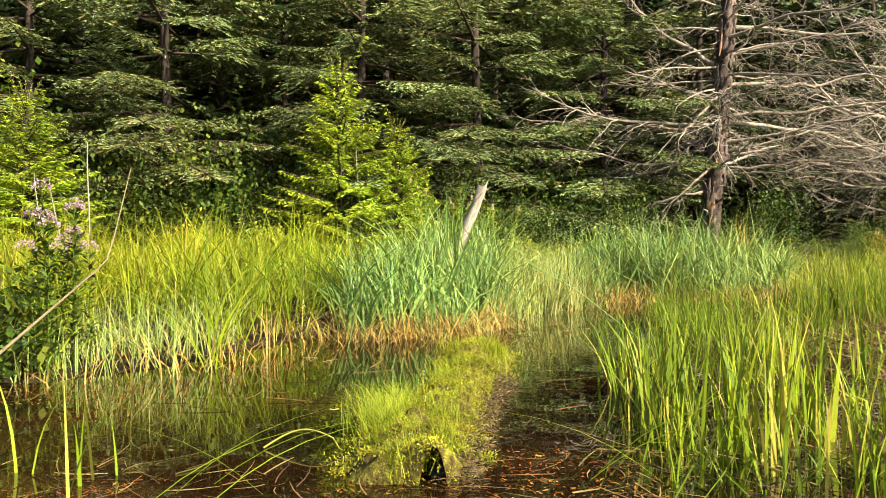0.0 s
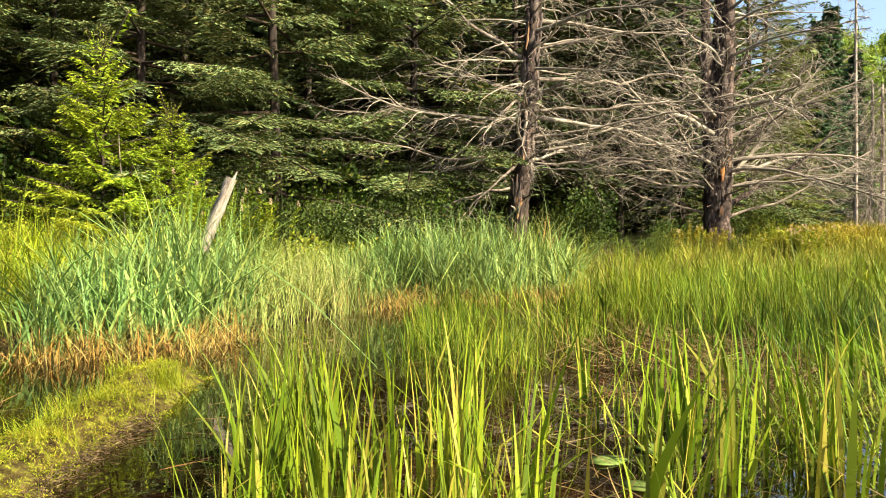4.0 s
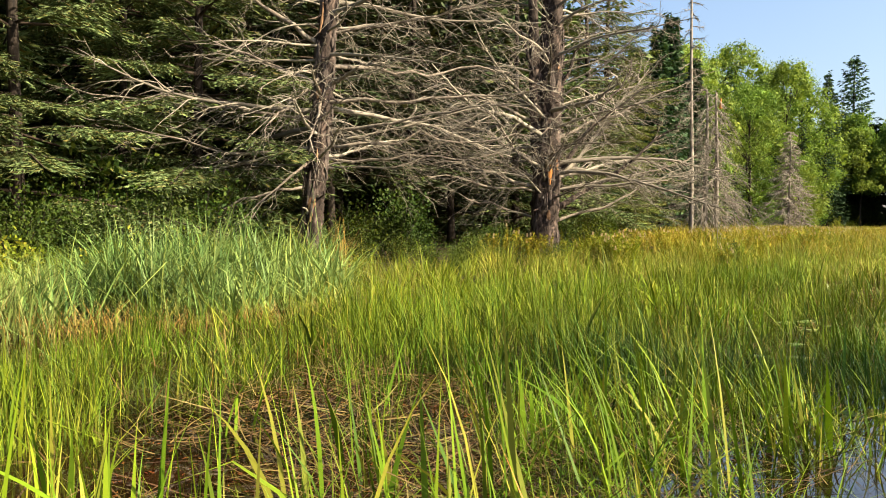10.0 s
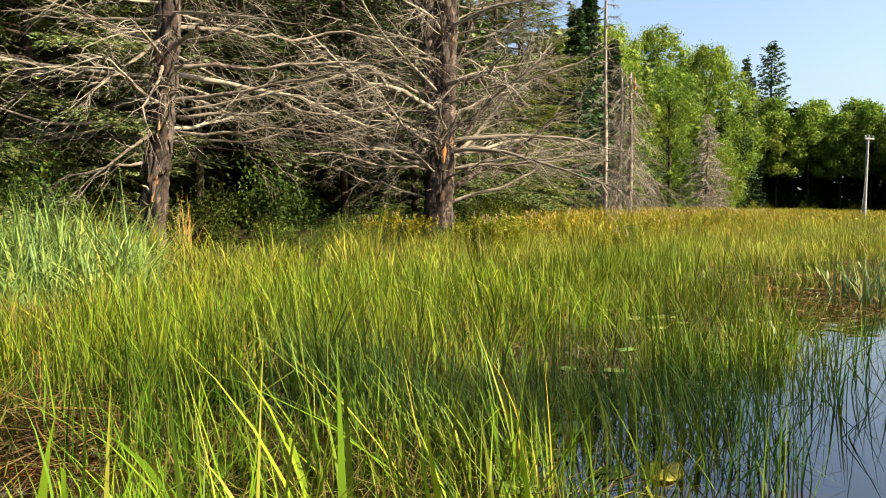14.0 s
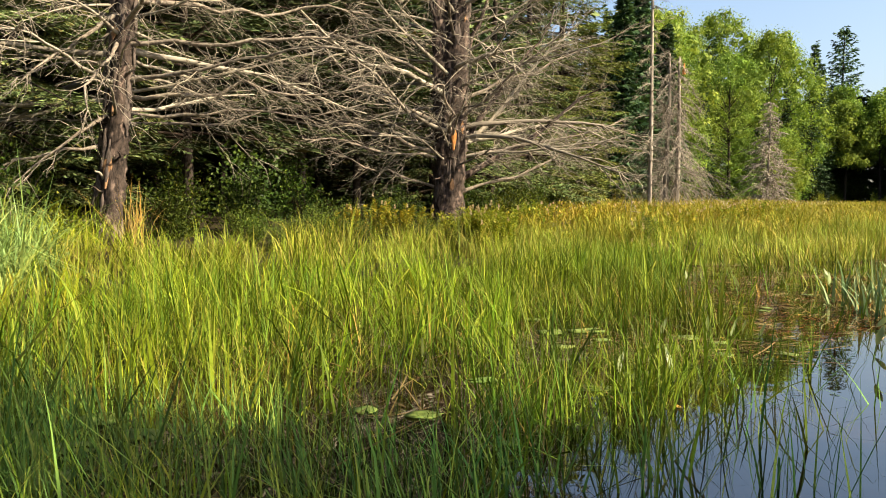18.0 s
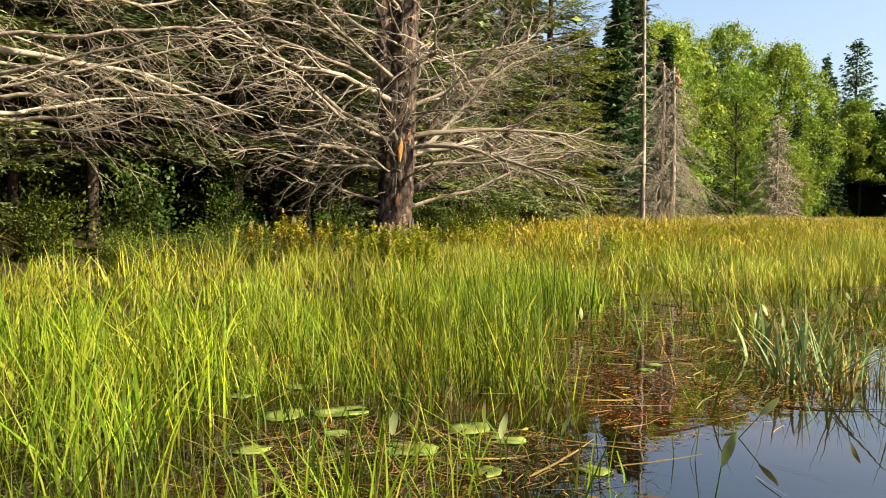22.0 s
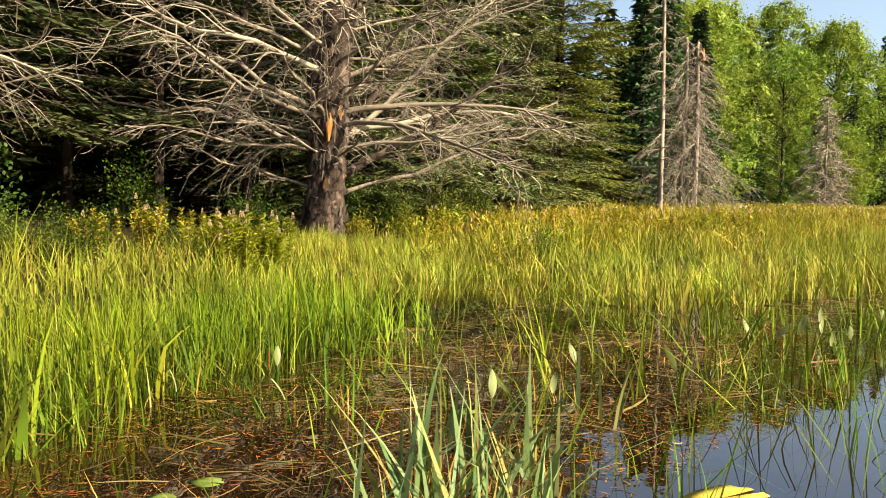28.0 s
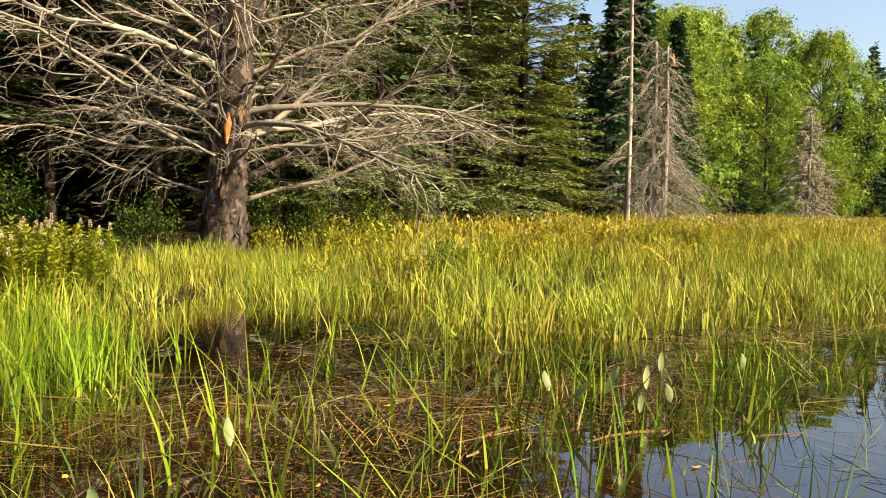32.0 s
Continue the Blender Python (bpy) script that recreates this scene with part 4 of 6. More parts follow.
# ---- shrubs ----
def shrub(seed, h, w, leaf, count, material):
    g = np.random.default_rng(seed)
    wood, crown = Soup(), Soup()
    n = 26
    az, el = g.uniform(0, 6.28, n), g.uniform(0.5, 1.4, n)
    d = np.stack([np.cos(az) * np.cos(el), np.sin(az) * np.cos(el), np.sin(el)], 1)
    L = h * g.uniform(0.45, 1.1, n)
    u = np.linspace(0, 1, 6)
    P = d[:, None] * (u[None] * L[:, None])[..., None] * np.array([w / h, w / h, 1])
    P[..., 2] -= 0.25 * (u ** 2)[None] * (L * np.cos(el))[:, None]
    wood.tubes(P, 0.012 * (1 - 0.8 * u)[None] * np.ones((n, 1)), 3)
    k = g.integers(0, n, count)
    f = g.uniform(0.25, 1.0, count) ** 0.7
    i = np.minimum((f * 5).astype(int), 4)
    p = P[k, i] + (P[k, i + 1] - P[k, i]) * (f * 5 - i)[:, None]
    p += g.normal(0, 0.09 * h, (count, 3))
    p[:, 2] = np.abs(p[:, 2])
    crown.leaves(p, d[k] + g.normal(0, 0.9, (count, 3)) - [0, 0, .3], np.array([0.1, -0.3, 1.0]) + g.normal(0, 0.5, (count, 3)), leaf * g.uniform(.6, 1.3, count), leaf * .62 * g.uniform(.7, 1.2, count))
    return wood.mesh("stemwork", M_BARK), crown.mesh("leafage", material)


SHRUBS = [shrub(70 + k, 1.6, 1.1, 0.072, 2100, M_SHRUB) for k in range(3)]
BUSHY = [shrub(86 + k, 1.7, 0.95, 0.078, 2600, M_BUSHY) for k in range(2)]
LOWS = [shrub(80 + k, 0.7, 0.6, 0.056, 1200, (M_GOLD, M_LOWLEAF, M_LOWLEAF)[k]) for k in range(3)]


def plant_shrub(label, meshes, at, size, turn, group="", name="shrub"):
    t = thing(name, label, "shrub", (at[0], at[1], float(ground_z(*at)) - 0.03), group)
    t.rotation_euler, t.scale = (0, 0, turn), (size, size, size)
    for n, me in zip(("stemwork", "leafage"), meshes):
        part(n, me, t, kind="stuff")
    return t


EDGE = [(-8, 10.6, 1.2), (-6.8, 12.4, 1.5), (-5.4, 12.6, 1.3), (-4.4, 13.6, 1.5), (-3.4, 14.2, 1.2), (-2.6, 15.0, 1.3), (-0.1, 15.0, 1.1), (1.2, 15.6, 1.0), (2.4, 16.2, 1.0), (3.5, 16.6, 1.1),
        (4.2, 17.6, 1.0), (6.4, 17.9, 0.9), (13.6, 24.4, 1.0), (14.8, 25.2, 0.9), (16.2, 26.2, 0.9),
        (17.6, 27.4, 0.8), (-5.8, 15, 2.0), (-3, 16.6, 2.2), (-7, 14, 2.0), (1.8, 17.8, 1.8), (23, 37, 1.1), (27, 41, 1.2), (20, 31, 1.0), (33.5, 43, 1.2), (37, 47, 1.3),
        (7.5, 16.4, 0.45), (7.6, 18.4, 0.5), (10.3, 18.8, 0.5), (9.5, 18.2, 0.5), (11.7, 22.8, 0.7), (9.4, 23.4, 1.0),
        (8.2, 16.6, .4), (9.4, 17.0, .42), (7.8, 15.9, .34), (10.6, 17.5, .4), (11.6, 18.6, .42), (8.6, 16.9, 0.42), (8.6, 17.4, .5), (9.0, 17.2, .42), (8.9, 17.9, .5), (8.3, 16.6, .4), (9.3, 18.4, .5)]
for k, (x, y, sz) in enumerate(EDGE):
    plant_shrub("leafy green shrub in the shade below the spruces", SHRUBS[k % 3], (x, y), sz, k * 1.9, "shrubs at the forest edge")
for k, (x, y, sz) in enumerate([(14.2, 18.9, .7), (17.5, 21, .8), (20.5, 24, .8), (24, 25, 0.9), (-0.4, 12.8, 1.0), (0.2, 12.4, .9), (17.0, 22.3, .9), (11.2, 17.9, .8), (1.2, 13.2, 1.2), (2.4, 13.8, 1.1), (3.3, 14.6, 1.1), (-2.8, 13.0, 1.2), (-3.8, 12.4, 1.2), (14.9, 24, 1.2), (16.2, 25, 1.2), (13.8, 23.6, 1.0), (17.2, 23.4, .8), (18.6, 22.4, .7), (19.5, 26.5, .9), (22, 25.5, .8), (22.6, 29, .9), (26, 29, .9), (28, 27.5, .8), (16, 20.6, .6), (24.5, 33, 1.0)]):
    plant_shrub("low bushy marsh shrub with small leaves", LOWS[k % 3], (x, y), sz, k * 2.3, "low shrubs in the meadow")


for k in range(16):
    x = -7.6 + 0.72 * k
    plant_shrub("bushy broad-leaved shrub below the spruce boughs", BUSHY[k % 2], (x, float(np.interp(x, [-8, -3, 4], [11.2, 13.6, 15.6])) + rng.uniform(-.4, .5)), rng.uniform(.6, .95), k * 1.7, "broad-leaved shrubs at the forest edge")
for k, (x, y, sz) in enumerate([(7.7, 19.0, 1.10), (6.4, 17.6, 0.60), (4.3, 18.0, 0.85)]):
    plant_shrub("leafy bush catching the sun at the edge of the dark hollow", BUSHY[k % 2], (x, y), sz, k * 1.7, "bushes at the hollow")
for k in range(9):
    plant_shrub("tall shaded shrub under the far trees", SHRUBS[k % 3], (95.5 + 3 * k, 97.5 - 1.4 * k), 2.6, k * 1.9, "shrubs under the far forest")
for k in range(8):
    plant_shrub("low sunlit green shrub at the far meadow edge", LOWS[1 + k % 2], (84 + 2.6 * k, 84 - 1.5 * k + 2 * (k % 2)), 1.9, k * 2.3, "shrubs at the far meadow edge")


plant_shrub("round dark green shrub standing in the golden meadow", SHRUBS[1], (16.0, 18.7), 0.45, 0.7)
for k, (x, y, sz) in enumerate([(6.5, 18.1, .9), (4.7, 17.6, 1.1)]):
    plant_shrub("yellow-green sunlit bush beside the dead spruce", LOWS[1 + k % 2], (x, y), sz, k * 2.3, "bushes by the dead spruce")


# ---- marsh plants ----
def ground_p(p):
    z = ground_z(p[:, 0], p[:, 1])
    return np.column_stack([p, np.maximum(z, -0.08)])


def grow(s, p, h, hs, w, ws, lean, bend, seg=3, wind=None, folds=0.0, patchy=0.0):
    n = len(p)
    az = rng.uniform(0, 6.283, n) if wind is None else rng.normal(wind, 1.2, n)
    hh = h * np.clip(rng.normal(1, hs, n), 0.3, 1.7)
    if patchy:
        hh *= 1 + patchy * (2 * vnoise(p[:, 0], p[:, 1], 0.9, 21) - 1) + 0.5 * patchy * (2 * vnoise(p[:, 0], p[:, 1], 0.3, 22) - 1)
    fold = np.where(rng.random(n) < folds, rng.uniform(0.4, 0.85, n), 2.0) if folds else None
    ln = np.minimum(np.abs(rng.normal(0, lean * 1.25, n)) * np.where(rng.random(n) < 0.12, 3, 1), 1.1)
    s.blades(ground_p(p), hh + 0.06, w * np.exp(rng.normal(0, ws, n)), az, ln, np.abs(rng.normal(0, bend * 1.4, n)), seg, fold)


PADSPOT = [(8.2, 7.5), (9.6, 7.5), (9.9, 8.2), (9.2, 8.9), (8.3, 8.95)]


GAP = [(2.5, 4.45), (4.0, 4.7), (4.5, 6.2), (4.5, 7.4), (3.8, 7.8), (2.8, 6.2)]


POOL = [(12.5, 11.7), (14.0, 12.2), (14.7, 13.2), (15.0, 15.5), (14.3, 16.7), (13.5, 16.3), (12.9, 14)]
GAP_SOUTH = [(6.9, 6.8), (7.8, 6.9), (8.4, 8.2), (7.8, 8.7), (7.0, 7.8)]
GAP_WEST = [(1.2, 4.7), (1.5, 3.4), (1.8, 2.6), (2.2, 2.7), (2.4, 3.6), (2.5, 4.6), (2.3, 5.5), (1.95, 6.3), (1.4, 6.3)]


BED = [(5.0, 6.9), (5.5, 7.5), (6.4, 7.1), (7.1, 6.4), (7.3, 5.7), (6.5, 5.3), (5.8, 5.6), (5.2, 6.2)]


def tufts(poly, per_m2, each, spread, clump=0.0, scale=0.8, seed=0):
    """Places gathered into tussocks."""
    c = scatter(poly, per_m2, clump, scale, seed)
    c = c[~inside(GAP, c[:, 0], c[:, 1]) | (rng.random(len(c)) < 0.22)]
    c = c[~inside(GAP_WEST, c[:, 0], c[:, 1]) | (rng.random(len(c)) < 0.17)]
    c = c[~inside(GAP_SOUTH, c[:, 0], c[:, 1]) | (rng.random(len(c)) < 0.4)]
    c = c[~inside(PADSPOT, c[:, 0], c[:, 1]) | (rng.random(len(c)) < 0.15)]
    c = c[~inside(POOL, c[:, 0], c[:, 1]) | (rng.random(len(c)) < 0.22)]
    c = c[~inside(BED, c[:, 0], c[:, 1]) | (rng.random(len(c)) < 0.3)]
    return (c[:, None] + rng.normal(0, spread, (len(c), each, 2))).reshape(-1, 2)


def straws(s, poly, per_m2, length, w, clump=0.0, lift=0.0, seed=0):
    p = scatter(poly, per_m2, clump, 0.6, seed)
    n = len(p)
    az = rng.uniform(0, 6.283, n)
    L = length * rng.uniform(0.4, 1.5, n)
    u = np.linspace(0, 1, 4)
    el = rng.uniform(-.02, lift + 0.02, n)
    cv = rng.normal(0, 0.25, n)
    a = az[:, None] + cv[:, None] * u
    P = np.empty((n, 4, 3))
    P[..., 0] = p[:, :1] + np.cos(a) * u * L[:, None]
    P[..., 1] = p[:, 1:] + np.sin(a) * u * L[:, None]
    P[..., 2] = 0.004 + np.abs(np.sin(el))[:, None] * u * L[:, None]
    sd = np.stack([-np.sin(az), np.cos(az), rng.normal(0, .5, n)], 1)
    wd = w * np.exp(rng.normal(0, .3, n))[:, None] * np.array([1, 1.1, .9, .4])[None]
    v = np.stack([P - sd[:, None] * wd[..., None], P + sd[:, None] * wd[..., None]], 2).reshape(n, 8, 3)
    f = np.array([(2 * q, 2 * q + 1, 2 * q + 3, 2 * q + 2) for q in range(3)])
    s.add(v, f[None] + (np.arange(n) * 8)[:, None, None])


NEAR = [(0.72, 2.7), (1.0, 4.1), (1.3, 4.7), (2.4, 5.0), (3.4, 5.3), (4.4, 5.5), (5.6, 5.6), (5.9, 5.1), (5.2, 4.5), (3.4, 3.6), (1.8, 2.5)]
NEAR_WEST = [(0.72, 2.7), (1.0, 4.1), (1.3, 4.7), (2.4, 5.0), (3.0, 5.2), (2.9, 3.2), (1.8, 2.5)]
NEAR_EAST = [(2.9, 3.2), (3.0, 5.2), (3.4, 5.3), (4.4, 5.5), (5.6, 5.6), (5.9, 5.1), (5.2, 4.5), (3.4, 3.6)]
s = Soup()
grow(s, tufts(NEAR_WEST, 27, 8, 0.05, 0.3, 0.5, 2), 0.44, 0.25, 0.0115, 0.42, 0.09, 0.08, 5, folds=0.10, patchy=.15)
grow(s, tufts([(0.9, 2.7), (1.6, 2.5), (1.9, 3.1), (1.3, 3.8)], 22, 8, 0.06, 0.2), 0.46, 0.25, 0.0095, 0.3, 0.10, 0.10, 5, folds=0.1)
grow(s, tufts(NEAR_EAST, 19, 7, 0.05, 0.4, 0.5, 2), 0.45, 0.3, 0.0105, 0.42, 0.22, 0.14, 5, wind=2.6, folds=0.10, patchy=.25)
grow(s, tufts(NEAR, 12, 8, 0.06, 0.3, 0.5, 2), 0.24, 0.35, 0.005, 0.3, 0.3, 0.2, 4, folds=0.2)
grow(s, tufts(NEAR, 7, 5, 0.06, 0.3, 0.5, 2), 0.36, 0.3, 0.006, 0.3, 0.7, 0.3, 4, folds=0.3)
grow(s, scatter([(-1.6, 2.4), (-1.2, 2.5), (-1.15, 3.1), (-1.6, 3.1)], 40), 0.40, 0.2, 0.010, 0.2, 0.12, 0.2, 5)
for x, y, a in [(0.45, 2.9, 0.2), (0.5, 2.85, 0.1), (0.55, 2.95, 0.35), (-0.75, 2.7, 0.3), (-0.9, 2.75, 0.6), (-0.6, 2.72, 2.9), (-0.8, 2.85, 0.1), (-0.95, 2.7, 0.2), (-0.5, 2.95, 1.2), (0.75, 2.8, 2.8)]:
    s.blades(np.array([[x, y, 0.01]]), np.array([0.36]), np.array([0.006]), np.array([a]), np.array([1.3]), np.array([0.9]), 6)
grow(s, tufts([(0.8, 3.2), (1.05, 3.0), (1.25, 4.4), (1.0, 5.0)], 26, 8, 0.05), 0.45, 0.25, 0.0105, 0.4, 0.1, 0.1, 5, folds=0.1)
MATS = [(3.6, 3.9), (4.6, 4.1), (6.3, 5.0), (6.4, 5.5), (5.4, 5.6), (3.4, 5.2)]
grow(s, tufts(MATS, 26, 14, 0.10, 0.45, 0.5, 15), 0.14, 0.4, 0.005, 0.35, 0.8, 0.5, 3, folds=0.3)
stuff("bur_reeds", s, M_REED, "yellow-green upright bur-reed blades standing in water", "reeds")

s = Soup()
CAT1 = [(-0.9, 7.0), (0.1, 7.25), (0.6, 8.2), (0.8, 9.8), (-0.9, 9.4)]
CAT2 = [(1.5, 10.0), (2.6, 10.8), (3.8, 10.8), (4.7, 11.3), (5.3, 12.6), (5.0, 13.6), (2.4, 13.6), (1.7, 11.8)]
for z in (CAT1, CAT2):
    grow(s, scatter(z, 520, 0.25, 0.6, 4), 0.76, 0.24, 0.013, 0.35, 0.22, 0.5, 6, folds=0.25, patchy=0.3)
    grow(s, scatter(z, 120, 0.15, 0.6, 4), 0.5, 0.3, 0.008, 0.25, 0.3, 0.4, 4, folds=0.2)
stuff("cattails", s, M_CATTAIL, "dense blue-green cattail leaves along the bank", "cattails")

s = Soup()
BANK = [(-8, 3.2), (-2.9, 5.0), (-1.6, 5.3), (-1.4, 6.2), (-1.1, 7.25), (-0.8, 7.2), (-0.9, 9.4), (-0.5, 10.5), (0, 12.6), (-9, 11.5)]
grow(s, tufts(BANK, 13, 18, 0.06, 0.3, 0.7, 6), 0.66, 0.25, 0.008, 0.3, 0.24, 0.50, 5, folds=0.08, patchy=.3)
BACK = [(-0.6, 9.4), (0.7, 10), (2.2, 13.6), (5.0, 13.6), (6, 13.6), (5.5, 16), (2, 15.4), (0, 13.4)]
grow(s, tufts(BACK, 13, 15, 0.07, 0.2, 0.7, 7), 0.47, 0.25, 0.009, 0.3, 0.2, 0.4, 4, patchy=.3)
stuff("sedges", s, M_SEDGE, "bright yellow-green sedge grass on the bank", "grass")

s = Soup()
grow(s, scatter([(0.5, 7.85), (1.2, 8.9), (1.95, 9.95), (2.0, 12), (0.8, 10)], 480, 0.1), 0.62, 0.2, 0.007, 0.3, 0.22, 0.35, 4, patchy=.2)
grow(s, scatter([(-2.6, 4.9), (-1.7, 5.1), (-1.45, 5.7), (-1.6, 6.3), (-2.7, 6)], 320, 0.15), 0.34, 0.25, 0.006, 0.3, 0.25, 0.3, 4)
stuff("pale_grass", s, M_PALE, "pale green soft grass between the cattails", "grass")

# dead stalks at the feet of the cattails
s = Soup()
for line in ([(-0.85, 6.95), (0.1, 7.15), (0.6, 8.0)], [(1.4, 9.8), (2.5, 10.6), (3.8, 10.65), (4.7, 11.1)], [(-2.5, 5.05), (-1.6, 5.1), (-1.35, 6.0), (-1.1, 7.0), (-0.85, 7.0)]):
    a = np.array(line)
    n = 230 if a[0, 0] < -1 else 1100
    f = rng.uniform(0, len(a) - 1.001, n)
    i = f.astype(int)
    p = a[i] + (a[i + 1] - a[i]) * (f - i)[:, None] + rng.normal(0, 0.12, (n, 2))
    grow(s, p, 0.23, 0.4, 0.007, 0.3, 0.3, 0.5, 3, folds=0.4)
grow(s, tufts([(9.9, 7.7), (12, 9.5), (14.5, 10.3), (16, 12.5), (12, 11)], 3, 8, 0.06), 0.20, 0.4, 0.005, 0.3, 0.3, 0.3, 3, folds=0.2)
grow(s, tufts([(3, 5.4), (7, 6), (10, 8.5), (11, 11), (6, 11), (3, 8)], 2, 7, 0.05), 0.26, 0.3, 0.005, 0.3, 0.3, 0.3, 3, folds=0.25)
stuff("dead_stalks", s, M_DEAD, "orange-brown dead stalks at the feet of the reeds", "dead reeds")

s = Soup()
RUSH = [(1.6, 5.8), (3.4, 5.5), (5.4, 5.2), (6.7, 5.6), (7.4, 6.2), (8.9, 7.0), (10.0, 8.3), (10.4, 9.7), (11.1, 10.8), (12.2, 12.4), (12.4, 13.4), (11.4, 14), (10, 13.6), (8.5, 13.2), (6.5, 12.3), (4.8, 11.1), (3.7, 10.3), (2.4, 9.8)]
grow(s, tufts(RUSH, 44, 13, 0.06, 0.55, 0.45, 8), 0.32, 0.34, 0.0047, 0.4, 0.14, 0.18, 3, folds=0.08, patchy=.6)
EDGE_EAST = [(5.4, 4.7), (6.4, 5.05), (7.4, 5.7), (8.9, 6.7), (8.9, 7.2), (7.3, 6.5), (5.3, 5.7)]
grow(s, tufts(EDGE_EAST, 26, 9, 0.08, 0.3, 0.5, 18), 0.24, 0.4, 0.0045, 0.4, 0.35, 0.3, 3, folds=0.25, patchy=.4)
grow(s, tufts(RUSH, 9, 6, 0.05, 0.45, 0.7, 9), 0.40, 0.28, 0.0085, 0.4, 0.24, 0.2, 4, folds=0.25, patchy=.35)
grow(s, tufts(RUSH, 18, 9, 0.09, 0.2, 0.9, 10), 0.19, 0.4, 0.004, 0.35, 0.55, 0.4, 3, folds=0.3)
grow(s, tufts(NEAR_EAST, 26, 12, 0.08, 0.3, 0.6, 8), 0.22, 0.4, 0.0034, 0.35, 0.35, 0.3, 3, folds=0.2)
grow(s, tufts([(11.4, 11.0), (12.6, 11.9), (13.3, 13.3), (12.4, 13.8), (11.6, 12.4)], 5, 8, 0.06, 0.2), 0.50, 0.25, 0.009, 0.3, 0.12, 0.12, 5, folds=.1, patchy=.2)
BRIGHT = [(10.0, 10.4), (11.1, 10.9), (12.3, 12.6), (12.4, 13.6), (11, 14.3), (9.6, 12.6)]
grow(s, tufts(BRIGHT, 30, 12, 0.06, 0.1), 0.46, 0.25, 0.0065, 0.3, 0.10, 0.12, 4, folds=0.05, patchy=.2)
for k, (x, y) in enumerate([(13.2, 11.9), (12.9, 11.2), (13.9, 10.6), (14.4, 10.9), (14.9, 11.5), (15.3, 10.7), (15.6, 11.4), (13.2, 10.2), (12.4, 11.7), (16.2, 12.1), (13.6, 12.6)]):
    grow(s, np.array([[x, y]]) + rng.normal(0, 0.16, (16, 2)), 0.42, 0.3, 0.009, 0.3, 0.25, 0.15, 4, folds=0.15)
grow(s, tufts([(10.4, 8.2), (11.4, 8.5), (13, 9.4), (15, 10.4), (18, 12.6), (15, 12.4), (13, 12.6), (11.3, 10.6)], 5, 4, 0.07), 0.30, 0.35, 0.0065, 0.3, 0.3, 0.2, 4, folds=.2)
grow(s, tufts([(11.6, 10.6), (14, 10.6), (15.5, 12.5), (14, 13.5), (12.4, 12.4)], 7, 5, 0.08), 0.36, 0.3, 0.007, 0.3, 0.25, 0.2, 4, folds=.2)
grow(s, tufts([(5.2, 4.5), (6.2, 4.8), (7.4, 5.6), (9.0, 6.8), (9.8, 7.5), (8.6, 7.2), (6.6, 5.9), (5.4, 5.4)], 8, 4, 0.06), 0.32, 0.3, 0.006, 0.3, 0.2, 0.15, 4, folds=.15)
grow(s, tufts([(6.6, 5.2), (9.6, 7.0), (10.8, 7.4), (11.2, 8.2), (9.9, 7.7), (8.6, 6.9)], 2.5, 3, 0.04), 0.28, 0.3, 0.005, 0.3, 0.12, 0.1, 4)
for zone, per, hh in (([(11.6, 7.7), (13.2, 8.6), (17.5, 11.2), (19.5, 13.2), (16, 12.4), (13.6, 10.2), (12.2, 8.9)], 9, 0.34), ([(6.8, 5.0), (8.6, 6.0), (9.6, 7.2), (7.6, 6.3)], 7, 0.30), ([(9.8, 7.2), (11.4, 7.8), (12, 8.8), (10.4, 8.2)], 3, 0.2)):
    grow(s, tufts(zone, per, 4, 0.05), hh, 0.35, 0.0055, 0.35, 0.28, 0.12, 4, folds=.2)
grow(s, tufts([(4.9, 4.3), (6.0, 4.7), (6.6, 5.5), (6.4, 5.9), (5.3, 5.4)], 30, 10, 0.07, 0.3), 0.30, 0.35, 0.0045, 0.35, 0.25, 0.2, 4, wind=2.6, folds=.12)
stuff("rushes", s, M_RUSH, "fine green rushes standing in shallow water", "grass")

# broader bright blades in loose clumps among the rushes
s = Soup()
RUSH_NORTH = [(4.2, 8.4), (6.4, 8.0), (8.6, 8.8), (10.2, 9.8), (11.8, 12.2), (11.6, 14.4), (9.2, 15.0), (6.4, 13.4), (4.6, 11.2)]
for x, y in scatter(RUSH_NORTH, 2.6, 0.5, 0.8, 28):
    n = int(rng.integers(10, 34))
    grow(s, np.array([[x, y]]) + rng.normal(0, rng.uniform(.07, .2), (n, 2)), rng.uniform(.30, .52), 0.25, rng.uniform(.007, .012), 0.3, 0.22, 0.25, 4, folds=.15)
stuff("sedge_clumps", s, M_SEDGE, "loose clumps of broader bright green sedge among the rushes", "grass")

s = Soup()
grow(s, tufts([(5.9, 4.6), (6.7, 4.9), (7.4, 5.5), (7.3, 6.0), (6.2, 5.4)], 24, 7, 0.06, 0.35, 0.5, 6), 0.36, 0.3, 0.0045, 0.3, 0.12, 0.08, 4, folds=.06)
grow(s, tufts([(6.6, 4.7), (7.6, 5.2), (9.2, 6.4), (9.0, 6.8), (7.6, 5.9)], 6, 5, 0.05, 0.4, 0.5, 7), 0.36, 0.3, 0.005, 0.3, 0.14, 0.08, 4, folds=.08)
grow(s, tufts([(8.2, 6.4), (9.2, 6.6), (9.9, 7.3), (9.0, 7.2)], 5, 4, 0.05), 0.30, 0.3, 0.0045, 0.3, 0.14, 0.08, 4, folds=.08)
p = scatter(BED, 620, 0.35, 0.35, 23)
grow(s, p, 0.30, 0.3, 0.0050, 0.3, 0.24, 0.2, 4, wind=2.2, folds=.1, patchy=.35)
